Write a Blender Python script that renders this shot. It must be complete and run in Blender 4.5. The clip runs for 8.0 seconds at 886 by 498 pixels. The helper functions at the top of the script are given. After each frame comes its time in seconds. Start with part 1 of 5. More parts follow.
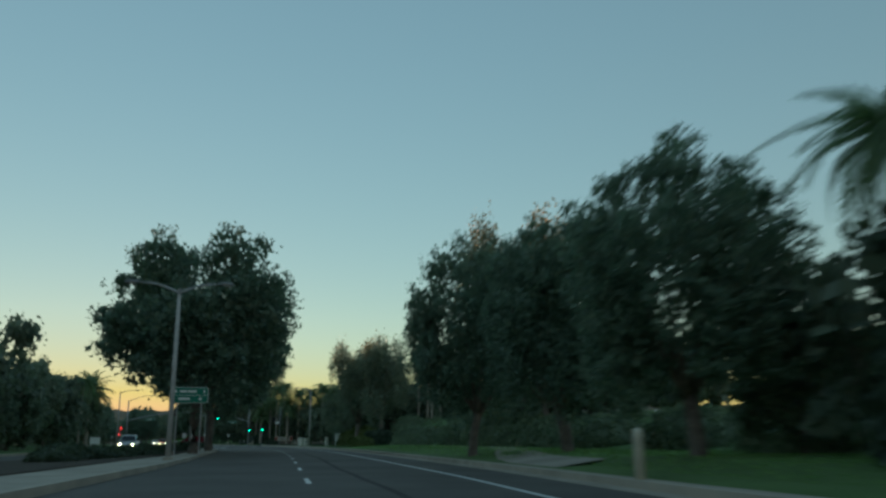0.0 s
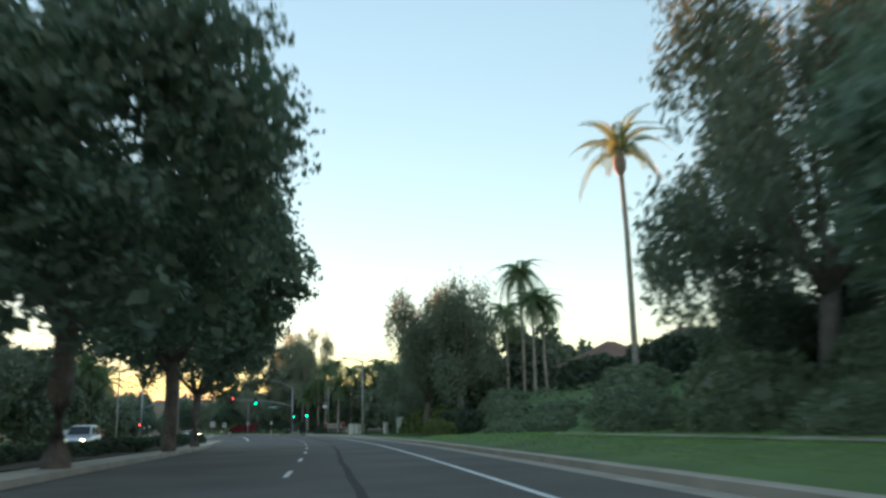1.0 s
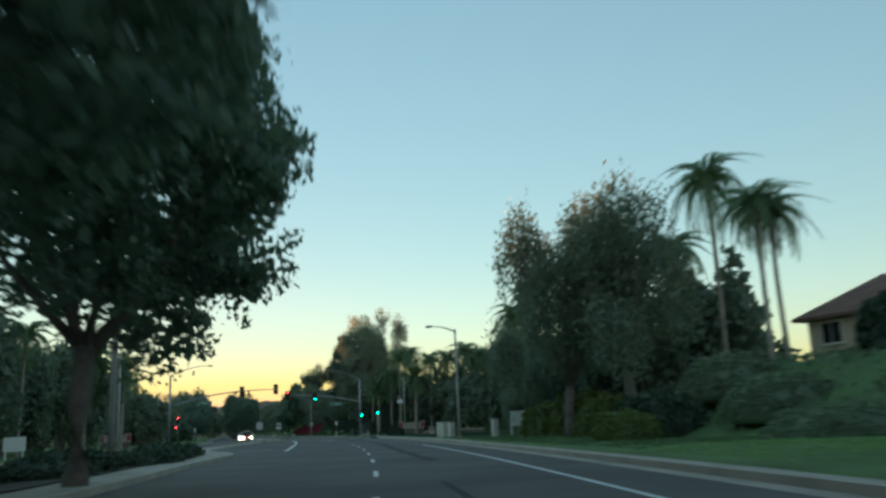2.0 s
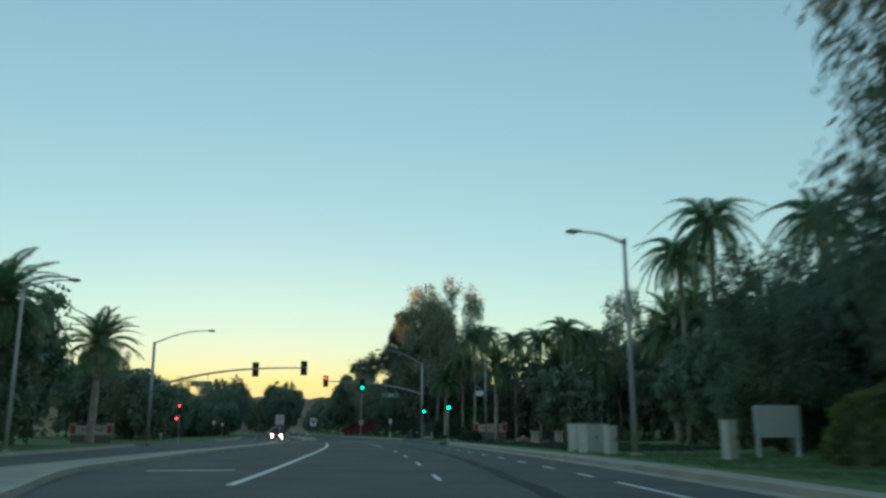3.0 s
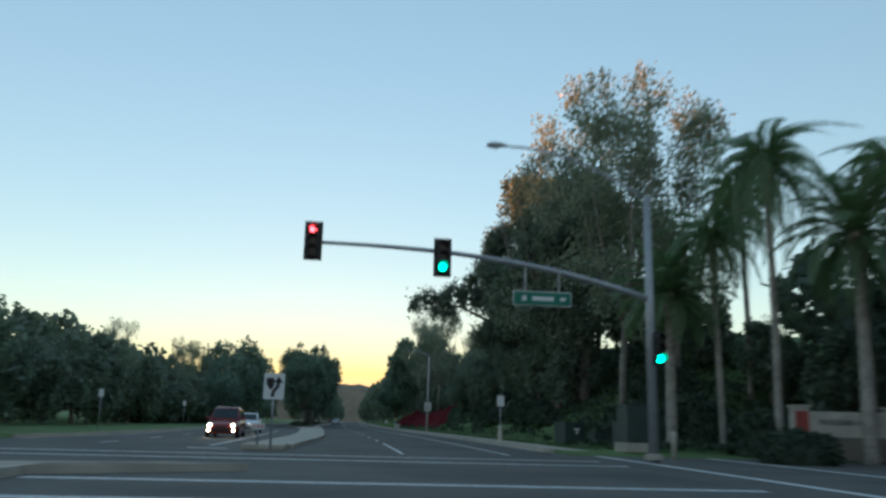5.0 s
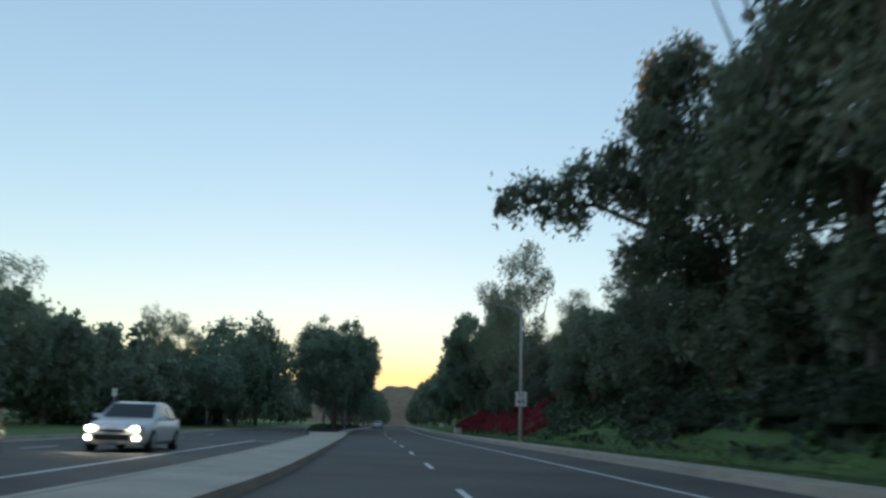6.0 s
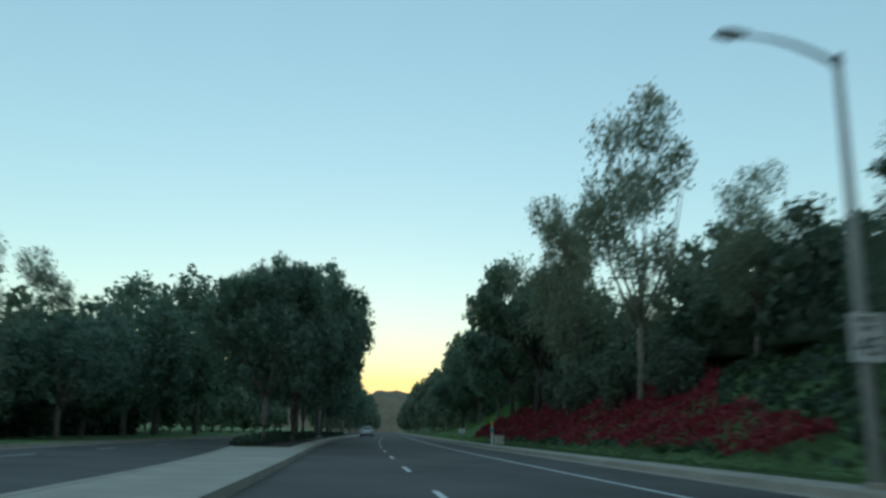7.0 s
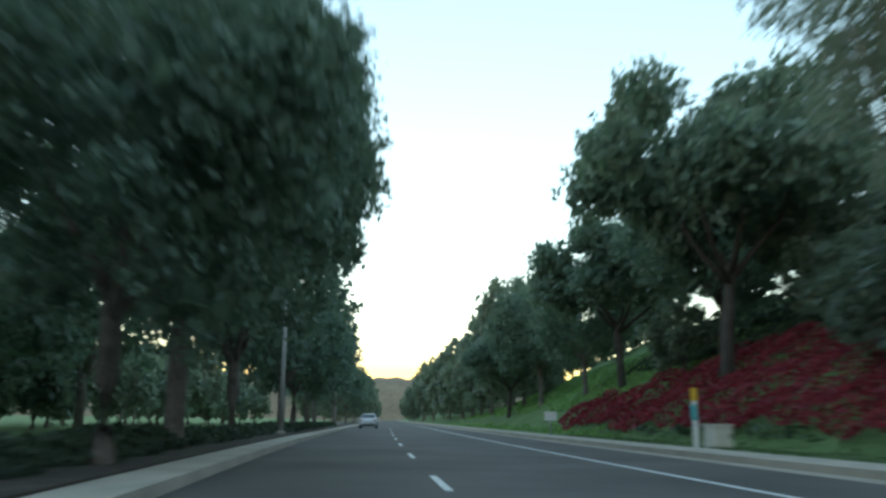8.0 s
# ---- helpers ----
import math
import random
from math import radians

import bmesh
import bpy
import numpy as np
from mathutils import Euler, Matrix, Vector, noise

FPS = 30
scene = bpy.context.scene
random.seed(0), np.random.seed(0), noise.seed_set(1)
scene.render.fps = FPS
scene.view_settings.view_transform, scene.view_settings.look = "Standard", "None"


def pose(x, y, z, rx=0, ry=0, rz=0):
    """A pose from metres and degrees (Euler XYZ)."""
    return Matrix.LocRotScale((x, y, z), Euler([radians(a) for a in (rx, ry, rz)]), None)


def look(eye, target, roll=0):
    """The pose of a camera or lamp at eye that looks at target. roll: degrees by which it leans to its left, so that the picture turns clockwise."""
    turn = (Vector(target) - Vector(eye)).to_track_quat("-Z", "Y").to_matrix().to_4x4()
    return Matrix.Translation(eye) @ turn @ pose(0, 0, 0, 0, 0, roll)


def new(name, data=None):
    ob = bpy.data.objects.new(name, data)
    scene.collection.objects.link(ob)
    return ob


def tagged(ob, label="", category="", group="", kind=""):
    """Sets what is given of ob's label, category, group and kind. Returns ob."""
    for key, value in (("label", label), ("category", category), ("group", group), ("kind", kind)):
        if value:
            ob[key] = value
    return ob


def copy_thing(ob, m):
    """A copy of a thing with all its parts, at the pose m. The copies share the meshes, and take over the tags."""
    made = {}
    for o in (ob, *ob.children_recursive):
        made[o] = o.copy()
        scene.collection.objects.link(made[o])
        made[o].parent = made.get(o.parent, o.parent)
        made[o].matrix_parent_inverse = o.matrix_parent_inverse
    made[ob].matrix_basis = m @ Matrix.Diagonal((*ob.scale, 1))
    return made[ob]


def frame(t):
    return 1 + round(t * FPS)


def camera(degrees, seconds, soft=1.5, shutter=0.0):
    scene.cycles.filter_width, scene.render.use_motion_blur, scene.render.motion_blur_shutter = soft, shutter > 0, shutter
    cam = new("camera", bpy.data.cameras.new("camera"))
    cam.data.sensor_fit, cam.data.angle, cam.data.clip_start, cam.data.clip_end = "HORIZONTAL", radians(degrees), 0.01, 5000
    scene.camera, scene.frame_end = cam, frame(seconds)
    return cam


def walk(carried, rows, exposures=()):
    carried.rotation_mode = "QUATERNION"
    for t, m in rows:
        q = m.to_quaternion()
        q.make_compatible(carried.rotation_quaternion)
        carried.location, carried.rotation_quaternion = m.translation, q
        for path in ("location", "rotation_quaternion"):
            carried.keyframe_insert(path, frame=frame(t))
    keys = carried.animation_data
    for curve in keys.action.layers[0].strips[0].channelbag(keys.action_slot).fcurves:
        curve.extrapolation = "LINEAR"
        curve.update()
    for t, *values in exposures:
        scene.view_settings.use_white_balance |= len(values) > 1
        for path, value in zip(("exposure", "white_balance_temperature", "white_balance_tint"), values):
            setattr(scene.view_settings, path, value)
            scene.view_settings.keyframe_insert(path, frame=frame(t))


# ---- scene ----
cam = camera(58.0, 8.0, soft=2.7, shutter=0.35)
PATH = [
    (0, (3.069, -6.117, 0.904), (3.062, -4.172, 1.369), -0.4),
    (0.5, (1.229, 11.146, 0.902), (1.136, 13.096, 1.339), -1.3),
    (1, (-1.927, 27.276, 0.978), (-2.061, 29.225, 1.408), -1.7),
    (1.2, (-3.347, 33.546, 0.998), (-3.488, 35.493, 1.431), -1.1),
    (2.3, (-11.825, 67.195, 1.101), (-12.194, 69.113, 1.533), -1.7),
    (2.5, (-13.603, 73.558, 1.106), (-14.008, 75.466, 1.549), -0.3),
    (3, (-18.676, 90.272, 1.129), (-19.119, 92.172, 1.573), -0.2),
    (3.5, (-24.166, 106.71, 1.132), (-24.66, 108.599, 1.567), 0.3),
    (4, (-29.761, 122.979, 1.138), (-30.296, 124.856, 1.576), 0.2),
    (4.1, (-30.838, 126.22, 1.152), (-31.381, 128.094, 1.591), -0.0),
    (4.2, (-31.967, 129.447, 1.151), (-32.519, 131.321, 1.58), 0.3),
    (5.3, (-45.059, 164.698, 1.054), (-45.676, 166.552, 1.484), 1.8),
    (5.5, (-47.802, 171.253, 1.028), (-48.456, 173.093, 1.464), 1.6),
    (6, (-55.286, 187.848, 1.02), (-55.993, 189.668, 1.451), 1.8),
    (6.5, (-62.745, 203.903, 0.97), (-63.457, 205.723, 1.398), 1.0),
    (7, (-70.799, 220.238, 0.956), (-71.477, 222.066, 1.402), 1.2),
    (7.5, (-78.74, 236.4, 0.899), (-79.416, 238.231, 1.336), 1.3),
    (8, (-86.522, 252.829, 0.909), (-87.192, 254.667, 1.326), 0.1),
]
walk(cam, [(t, look(eye, target, roll)) for t, eye, target, roll in PATH],
     exposures=[(0.0, 3.6, 6350, -25), (0.3, 4.15, 6800, -21), (0.5, 4.9, 7000, -18), (0.7, 4.9, 7000, -12), (1.2, 4.6, 7000, -8),
                (2.3, 4.1, 6250, -25), (4.2, 4.05, 6300, -25), (5.3, 4.3, 6200, -6), (6.1, 4.3, 6300, -5), (6.5, 4.35, 6300, -18),
                (7.0, 4.3, 6250, -22), (7.6, 4.8, 6400, -15), (8.0, 5.35, 6700, -13)])

# ---- light ----
world = bpy.data.worlds.new("world")
scene.world = world
world.use_nodes = True
wn = world.node_tree
sky = wn.nodes.new("ShaderNodeTexSky")
sky.sky_type = "NISHITA"
sky.sun_disc = False
SUN_AZ = 26.0        # degrees to the left of +y
SUN_EL = 1.15
sky.sun_elevation = radians(SUN_EL - 2.2)
sky.sun_rotation = radians(-SUN_AZ)
sky.altitude = 60
sky.air_density, sky.dust_density, sky.ozone_density = 1.0, 0.25, 1.9
bg = wn.nodes["Background"]
soften = wn.nodes.new("ShaderNodeGamma")          # gamma evens out the sky, lifting dim parts against the bright horizon
soften.inputs[1].default_value = 0.48
rich = wn.nodes.new("ShaderNodeHueSaturation")
rich.inputs["Saturation"].default_value = 1.32
wn.links.new(sky.outputs[0], soften.inputs[0])
wn.links.new(soften.outputs[0], rich.inputs["Color"])
split = wn.nodes.new("ShaderNodeSeparateColor")   # peach rather than yellow in the low glow
merge = wn.nodes.new("ShaderNodeCombineColor")
share = wn.nodes.new("ShaderNodeMath")
share.operation = "MULTIPLY"
share.inputs[1].default_value = 0.28
floor_blue = wn.nodes.new("ShaderNodeMath")
floor_blue.operation = "MAXIMUM"
wn.links.new(rich.outputs[0], split.inputs[0])
wn.links.new(split.outputs[0], share.inputs[0])
wn.links.new(split.outputs[2], floor_blue.inputs[0])
wn.links.new(share.outputs[0], floor_blue.inputs[1])
wn.links.new(split.outputs[0], merge.inputs[0])
wn.links.new(split.outputs[1], merge.inputs[1])
wn.links.new(floor_blue.outputs[0], merge.inputs[2])
wn.links.new(merge.outputs[0], bg.inputs[0])
bg.inputs[1].default_value = 0.06

sun_data = bpy.data.lights.new("sun", "SUN")
sun_data.energy, sun_data.angle, sun_data.color = 1.0, radians(0.6), (1.0, 0.30, 0.10)
sun = new("sun", sun_data)
_a, _e = radians(SUN_AZ), radians(SUN_EL)
sun.matrix_world = look((-400 * math.sin(_a), 400 * math.cos(_a), 400 * math.tan(_e)), (0, 0, 0))


# ---- materials ----
def mat(name, base, rough=0.7, metal=0.0, vary=0.25, scale=2.0, fine=40.0, bump=0.2, depth=0.01, tint=None, emit=None, power=0.0):
    """A surface with stains at a coarse scale, grain at a fine one and a little relief."""
    m = bpy.data.materials.new(name)
    m.use_nodes = True
    n, l = m.node_tree.nodes, m.node_tree.links
    p = n["Principled BSDF"]
    p.inputs["Roughness"].default_value, p.inputs["Metallic"].default_value = rough, metal
    if emit:
        p.inputs["Base Color"].default_value = (*base, 1)
        p.inputs["Emission Color"].default_value = (*emit, 1)
        p.inputs["Emission Strength"].default_value = power
        return m
    co = n.new("ShaderNodeTexCoord")
    big, small = n.new("ShaderNodeTexNoise"), n.new("ShaderNodeTexNoise")
    big.inputs["Scale"].default_value, small.inputs["Scale"].default_value = scale, fine
    big.inputs["Detail"].default_value, small.inputs["Detail"].default_value = 5, 3
    for t in (big, small):
        l.new(co.outputs["Object"], t.inputs["Vector"])
    ramp = n.new("ShaderNodeValToRGB")
    dark = [v * (1 - vary) for v in base]
    light = tint if tint else [min(1, v * (1 + vary)) for v in base]
    ramp.color_ramp.elements[0].color, ramp.color_ramp.elements[1].color = (*dark, 1), (*light, 1)
    ramp.color_ramp.elements[0].position, ramp.color_ramp.elements[1].position = 0.3, 0.7
    l.new(big.outputs["Fac"], ramp.inputs["Fac"])
    mix = n.new("ShaderNodeMix")
    mix.data_type, mix.blend_type = "RGBA", "OVERLAY"
    mix.inputs["Factor"].default_value = min(0.9, vary * 1.6)
    l.new(ramp.outputs["Color"], mix.inputs[6])
    l.new(small.outputs["Fac"], mix.inputs[7])
    l.new(mix.outputs[2], p.inputs["Base Color"])
    b = n.new("ShaderNodeBump")
    b.inputs["Strength"].default_value, b.inputs["Distance"].default_value = bump, depth
    l.new(small.outputs["Fac"], b.inputs["Height"])
    l.new(b.outputs["Normal"], p.inputs["Normal"])
    return m


def leaf_mat(name, dark, light, glow=0.25):
    """Leaves: each one its own shade, reflecting on one side and letting light through to the other."""
    m = bpy.data.materials.new(name)
    m.use_nodes = True
    n, l = m.node_tree.nodes, m.node_tree.links
    p, out = n["Principled BSDF"], n["Material Output"]
    geo, info, ramp = n.new("ShaderNodeNewGeometry"), n.new("ShaderNodeObjectInfo"), n.new("ShaderNodeValToRGB")
    add = n.new("ShaderNodeMath")
    add.operation = "MULTIPLY_ADD"
    add.inputs[1].default_value, add.inputs[2].default_value = 0.25, 0.0
    l.new(info.outputs["Random"], add.inputs[0])
    both = n.new("ShaderNodeMath")
    both.operation = "MULTIPLY_ADD"
    both.inputs[1].default_value = 0.75
    l.new(geo.outputs["Random Per Island"], both.inputs[0])
    l.new(add.outputs[0], both.inputs[2])
    ramp.color_ramp.elements[0].color, ramp.color_ramp.elements[1].color = (*dark, 1), (*light, 1)
    l.new(both.outputs[0], ramp.inputs["Fac"])
    l.new(ramp.outputs["Color"], p.inputs["Base Color"])
    p.inputs["Roughness"].default_value = 0.65
    tr, both_sides, thin = n.new("ShaderNodeBsdfTranslucent"), n.new("ShaderNodeAddShader"), n.new("ShaderNodeMix")
    thin.data_type, thin.blend_type = "RGBA", "MULTIPLY"
    thin.inputs["Factor"].default_value = 1.0
    thin.inputs[7].default_value = (glow * 1.7, glow * 1.8, glow * 1.5, 1)
    l.new(ramp.outputs["Color"], thin.inputs[6])
    l.new(thin.outputs[2], tr.inputs["Color"])
    l.new(p.outputs[0], both_sides.inputs[0])
    l.new(tr.outputs[0], both_sides.inputs[1])
    l.new(both_sides.outputs[0], out.inputs["Surface"])
    return m


ASPHALT = mat("asphalt", (0.098, 0.090, 0.080), 0.85, vary=0.3, scale=0.25, fine=90, bump=0.35)
ASPHALT_OLD = mat("asphalt_worn", (0.112, 0.105, 0.095), 0.88, vary=0.25, scale=0.4, fine=90, bump=0.3)
TAR = mat("tar", (0.038, 0.036, 0.034), 0.95, vary=0.3, scale=3, fine=30)
CONCRETE = mat("concrete", (0.38, 0.335, 0.275), 0.85, vary=0.2, scale=0.6, fine=35, bump=0.25)
CONCRETE_PALE = mat("concrete_pale", (0.45, 0.40, 0.33), 0.85, vary=0.18, scale=0.8, fine=35, bump=0.25)
PAINT = mat("road_paint", (0.72, 0.72, 0.7), 0.6, vary=0.25, scale=4, fine=60, bump=0.1)
GRASS = mat("grass_ground", (0.115, 0.19, 0.055), 0.9, vary=0.3, scale=0.35, fine=25, bump=0.6, depth=0.04, tint=(0.14, 0.22, 0.07))
BLADES = leaf_mat("grass_blades", (0.095, 0.17, 0.05), (0.19, 0.30, 0.09), 0.4)
# grass blades again, in a tone about half as bright
BLADES_DARK = leaf_mat("dark_grass_blades", (0.05, 0.085, 0.032), (0.105, 0.15, 0.06), 0.3)
SOIL = mat("mulch", (0.055, 0.042, 0.03), 0.95, vary=0.4, scale=2, fine=30, bump=0.6, depth=0.03)
HILL = mat("hill_scrub", (0.19, 0.145, 0.09), 0.95, vary=0.35, scale=0.02, fine=0.3, bump=0.2)
BARK = mat("bark", (0.19, 0.165, 0.14), 0.9, vary=0.35, scale=3, fine=22, bump=0.7, depth=0.03)
BARK_DARK = mat("bark_dark", (0.085, 0.072, 0.06), 0.9, vary=0.35, scale=3, fine=22, bump=0.7, depth=0.03)
BARK_PALE = mat("bark_pale", (0.24, 0.21, 0.175), 0.85, vary=0.35, scale=2, fine=15, bump=0.4, depth=0.02)
PALM_BARK = mat("palm_bark", (0.37, 0.33, 0.28), 0.9, vary=0.3, scale=2.5, fine=14, bump=0.6, depth=0.03)
LEAF_DARK = leaf_mat("leaf_dark", (0.058, 0.092, 0.072), (0.130, 0.176, 0.124), 0.45)
LEAF_OLIVE = leaf_mat("leaf_olive", (0.055, 0.077, 0.060), (0.132, 0.160, 0.112), 0.5)
LEAF_GUM = leaf_mat("leaf_gum", (0.085, 0.108, 0.082), (0.19, 0.21, 0.15), 0.5)
LEAF_PALM = leaf_mat("leaf_palm", (0.042, 0.078, 0.036), (0.12, 0.165, 0.075), 0.5)
LEAF_HEDGE = leaf_mat("leaf_hedge", (0.08, 0.112, 0.068), (0.17, 0.205, 0.12), 0.35)
LEAF_YELLOW = leaf_mat("leaf_yellowgreen", (0.062, 0.088, 0.024), (0.15, 0.175, 0.05), 0.3)
LEAF_COVER = leaf_mat("leaf_groundcover", (0.022, 0.039, 0.024), (0.058, 0.082, 0.045), 0.3)
FLOWER_RED = leaf_mat("bract_red", (0.10, 0.008, 0.018), (0.29, 0.02, 0.04), 0.3)
STEEL = mat("galvanised_steel", (0.40, 0.41, 0.42), 0.5, 0.55, vary=0.15, scale=3, fine=30, bump=0.05)
POLE_PALE = mat("concrete_pole", (0.47, 0.46, 0.44), 0.7, 0.0, vary=0.15, scale=2, fine=40, bump=0.1)
LAMP_GREY = mat("lamp_grey", (0.25, 0.26, 0.27), 0.5, 0.3, vary=0.1)
LENS = mat("lamp_lens", (0.55, 0.55, 0.52), 0.25, vary=0.05)
BLACK = mat("black_enamel", (0.012, 0.013, 0.014), 0.45, vary=0.2)
DARK_LENS = mat("unlit_lens", (0.03, 0.02, 0.02), 0.3, vary=0.1)
SIGN_WHITE = mat("sign_white", (0.78, 0.78, 0.76), 0.45, vary=0.06, scale=4, fine=30, bump=0.02)
SIGN_GREEN = mat("sign_green", (0.01, 0.17, 0.11), 0.45, vary=0.1, scale=4, bump=0.02)
SIGN_BACK = mat("sign_back", (0.55, 0.55, 0.55), 0.45, 0.4, vary=0.1)
SIGN_BLACK = mat("sign_black", (0.02, 0.02, 0.022), 0.5, vary=0.1)
BEIGE = mat("cabinet_beige", (0.70, 0.67, 0.59), 0.55, vary=0.1, scale=2, fine=20, bump=0.05)
CAB_GREEN = mat("cabinet_green", (0.05, 0.07, 0.06), 0.5, vary=0.15, scale=2, fine=20, bump=0.05)
PLASTER = mat("plaster", (0.62, 0.52, 0.40), 0.85, vary=0.12, scale=0.7, fine=30, bump=0.2)
PLASTER_DARK = mat("plaster_taupe", (0.17, 0.145, 0.115), 0.85, vary=0.15, scale=0.7, fine=30, bump=0.2)
PLASTER_WHITE = mat("plaster_white", (0.74, 0.70, 0.64), 0.85, vary=0.1, scale=0.7, fine=30, bump=0.2)
STONE = mat("sign_stone", (0.50, 0.45, 0.38), 0.85, vary=0.2, scale=1.5, fine=12, bump=0.4)
BOULDER = mat("boulder", (0.24, 0.19, 0.14), 0.9, vary=0.3, scale=2, fine=14, bump=0.5, depth=0.03)
BRICK_RED = mat("brick_red", (0.33, 0.07, 0.055), 0.8, vary=0.25, scale=3, fine=20, bump=0.3)
ROOF_TILE = mat("roof_tile", (0.20, 0.115, 0.085), 0.8, vary=0.25, scale=1.5, fine=12, bump=0.3)
GLASS_DARK = mat("window_glass", (0.02, 0.025, 0.03), 0.08, vary=0.05, bump=0.0)
CAR_WHITE = mat("car_white", (0.72, 0.73, 0.74), 0.25, vary=0.04, bump=0.0)
CAR_RED = mat("car_red", (0.22, 0.02, 0.02), 0.25, vary=0.06, bump=0.0)
CAR_SILVER = mat("car_silver", (0.55, 0.56, 0.57), 0.3, 0.5, vary=0.05, bump=0.0)
RUBBER = mat("rubber", (0.018, 0.018, 0.019), 0.8, vary=0.2)
RIM = mat("alloy", (0.45, 0.46, 0.47), 0.35, 0.8, vary=0.1)
TRIM_BLACK = mat("black_trim", (0.02, 0.02, 0.021), 0.5, vary=0.15)
HEADLIGHT = mat("headlight_on", (0.9, 0.85, 0.7), 0.2, emit=(1.0, 0.80, 0.55), power=6.0)
TAIL = mat("tail_lens", (0.35, 0.01, 0.015), 0.25, vary=0.1)
GREEN_ON = mat("signal_green_on", (0.05, 0.7, 0.5), 0.3, emit=(0.02, 1.0, 0.62), power=0.55)
RED_ON = mat("signal_red_on", (0.8, 0.05, 0.05), 0.3, emit=(1.0, 0.04, 0.06), power=0.8)
YELLOW = mat("marker_yellow", (0.75, 0.45, 0.04), 0.6, vary=0.1)
TEAL = mat("marker_teal", (0.08, 0.42, 0.44), 0.6, vary=0.1)
ORANGE = mat("marker_orange", (0.65, 0.13, 0.03), 0.6, vary=0.1)
HYDRANT = mat("painted_iron", (0.6, 0.56, 0.45), 0.5, vary=0.2)

# ---- the road's line: x of the lane line for each y, and points beside it ----
POLY = (1.497081632482965e-08, -7.533344093126502e-06, 0.00039943270108255184, -0.2085695088773054, 2.506314975504394)


def slope(y):
    v = min(max(y, 5.0), 268.0)
    s = 4 * POLY[0] * v ** 3 + 3 * POLY[1] * v ** 2 + 2 * POLY[2] * v + POLY[3]
    if y > 268:
        s += (-0.445 - s) * min((y - 268) / 35.0, 1.0)
    return s


_YS = np.arange(-300.0, 4200.0, 0.5)
_XS = np.zeros_like(_YS)
_K = int(np.searchsorted(_YS, 5.0))
_XS[_K] = sum(c * 5.0 ** (4 - i) for i, c in enumerate(POLY))
for _i in range(_K + 1, len(_YS)):
    _XS[_i] = _XS[_i - 1] + 0.5 * slope(_YS[_i] - 0.25)
for _i in range(_K - 1, -1, -1):
    _XS[_i] = _XS[_i + 1] - 0.5 * slope(_YS[_i] + 0.25)


def at(y, off, z=0.0):
    """The point off metres to the right of the lane line, at the road's y."""
    s = slope(y)
    n = math.hypot(s, 1)
    return Vector((float(np.interp(y, _YS, _XS)) + off / n, y - off * s / n, z))


def heading(y):
    """The road's turn to the left of +y, in degrees."""
    return math.degrees(math.atan(-slope(y)))


def smooth(a, b, v):
    v = min(max((v - a) / (b - a), 0.0), 1.0)
    return v * v * (3 - 2 * v)


def left_kerb(y):
    """The right face of the median."""
    if y < 70:
        return -4.75 - 0.95 * smooth(22, 60, y)
    if y < 172:
        return -5.7 - 0.9 * smooth(70, 92, y) - 3.5 * smooth(98, 116, y) + 2.5 * smooth(125, 168, y)
    return -3.95 + 0.85 * smooth(184, 204, y) - 0.85 * smooth(232, 290, y)


def median_left(y):
    if y < 120:
        return -12.2 - 0.2 * smooth(60, 110, y) + 0.35 * smooth(108, 120, y)
    if y < 172:
        return left_kerb(y) - 1.35 - 0.6 * (1 - smooth(120, 140, y))
    return -5.6 + 0.6 * smooth(184, 204, y) - 0.3 * smooth(208, 232, y) - 2.9 * smooth(232, 275, y)


def right_kerb(y):
    return 5.3 + 0.4 * smooth(2, 20, y) - 0.2 * smooth(60, 95, y) + 0.75 * smooth(135, 165, y) + 0.1 * smooth(175, 215, y)


def far_kerb(y):
    return -19.5 + 4.9 * smooth(165, 205, y)


def land(y, off):
    """The height of the ground beside the road."""
    z = 0.0
    # bank with the houses on it
    bank = smooth(13.5, 21.0, off) * (2.0 + 1.3 * smooth(40, 80, y)) * smooth(-60, -10, y) * (1 - smooth(98, 132, y))
    # planted cutting past the crossing
    cut = min(max(off - 9.3, 0.0) * 0.62, 7.6) * smooth(186, 204, y) * (1 - 0.55 * smooth(300, 380, y))
    lawn = 0.32 * smooth(6.9, 9.0, off) * smooth(-60, -10, y) * (1 - smooth(62, 95, y))
    z += max(bank + lawn * (1 - smooth(13.5, 21.0, off)), cut)
    if off > 30:
        z += smooth(30, 160, off) * 3.0
    if off < -24:
        z += smooth(-24, -90, off) * 1.5 if off > -90 else 1.5
    return z


# ---- mesh helpers ----
def mesh_of(name, verts, faces, material, flat=True):
    me = bpy.data.meshes.new(name)
    me.from_pydata([tuple(v) for v in verts], [], faces)
    me.materials.append(material)
    if not flat:
        me.polygons.foreach_set("use_smooth", [True] * len(me.polygons))
    me.update()
    return me


def quads_of(name, v, material):
    """v: an array of quads, n x 4 x 3."""
    n = len(v)
    me = bpy.data.meshes.new(name)
    me.vertices.add(4 * n)
    me.vertices.foreach_set("co", np.ascontiguousarray(v, dtype=np.float32).ravel())
    me.loops.add(4 * n)
    me.loops.foreach_set("vertex_index", np.arange(4 * n, dtype=np.int32))
    me.polygons.add(n)
    me.polygons.foreach_set("loop_start", np.arange(0, 4 * n, 4, dtype=np.int32))
    me.update(calc_edges=True)
    me.materials.append(material)
    return me


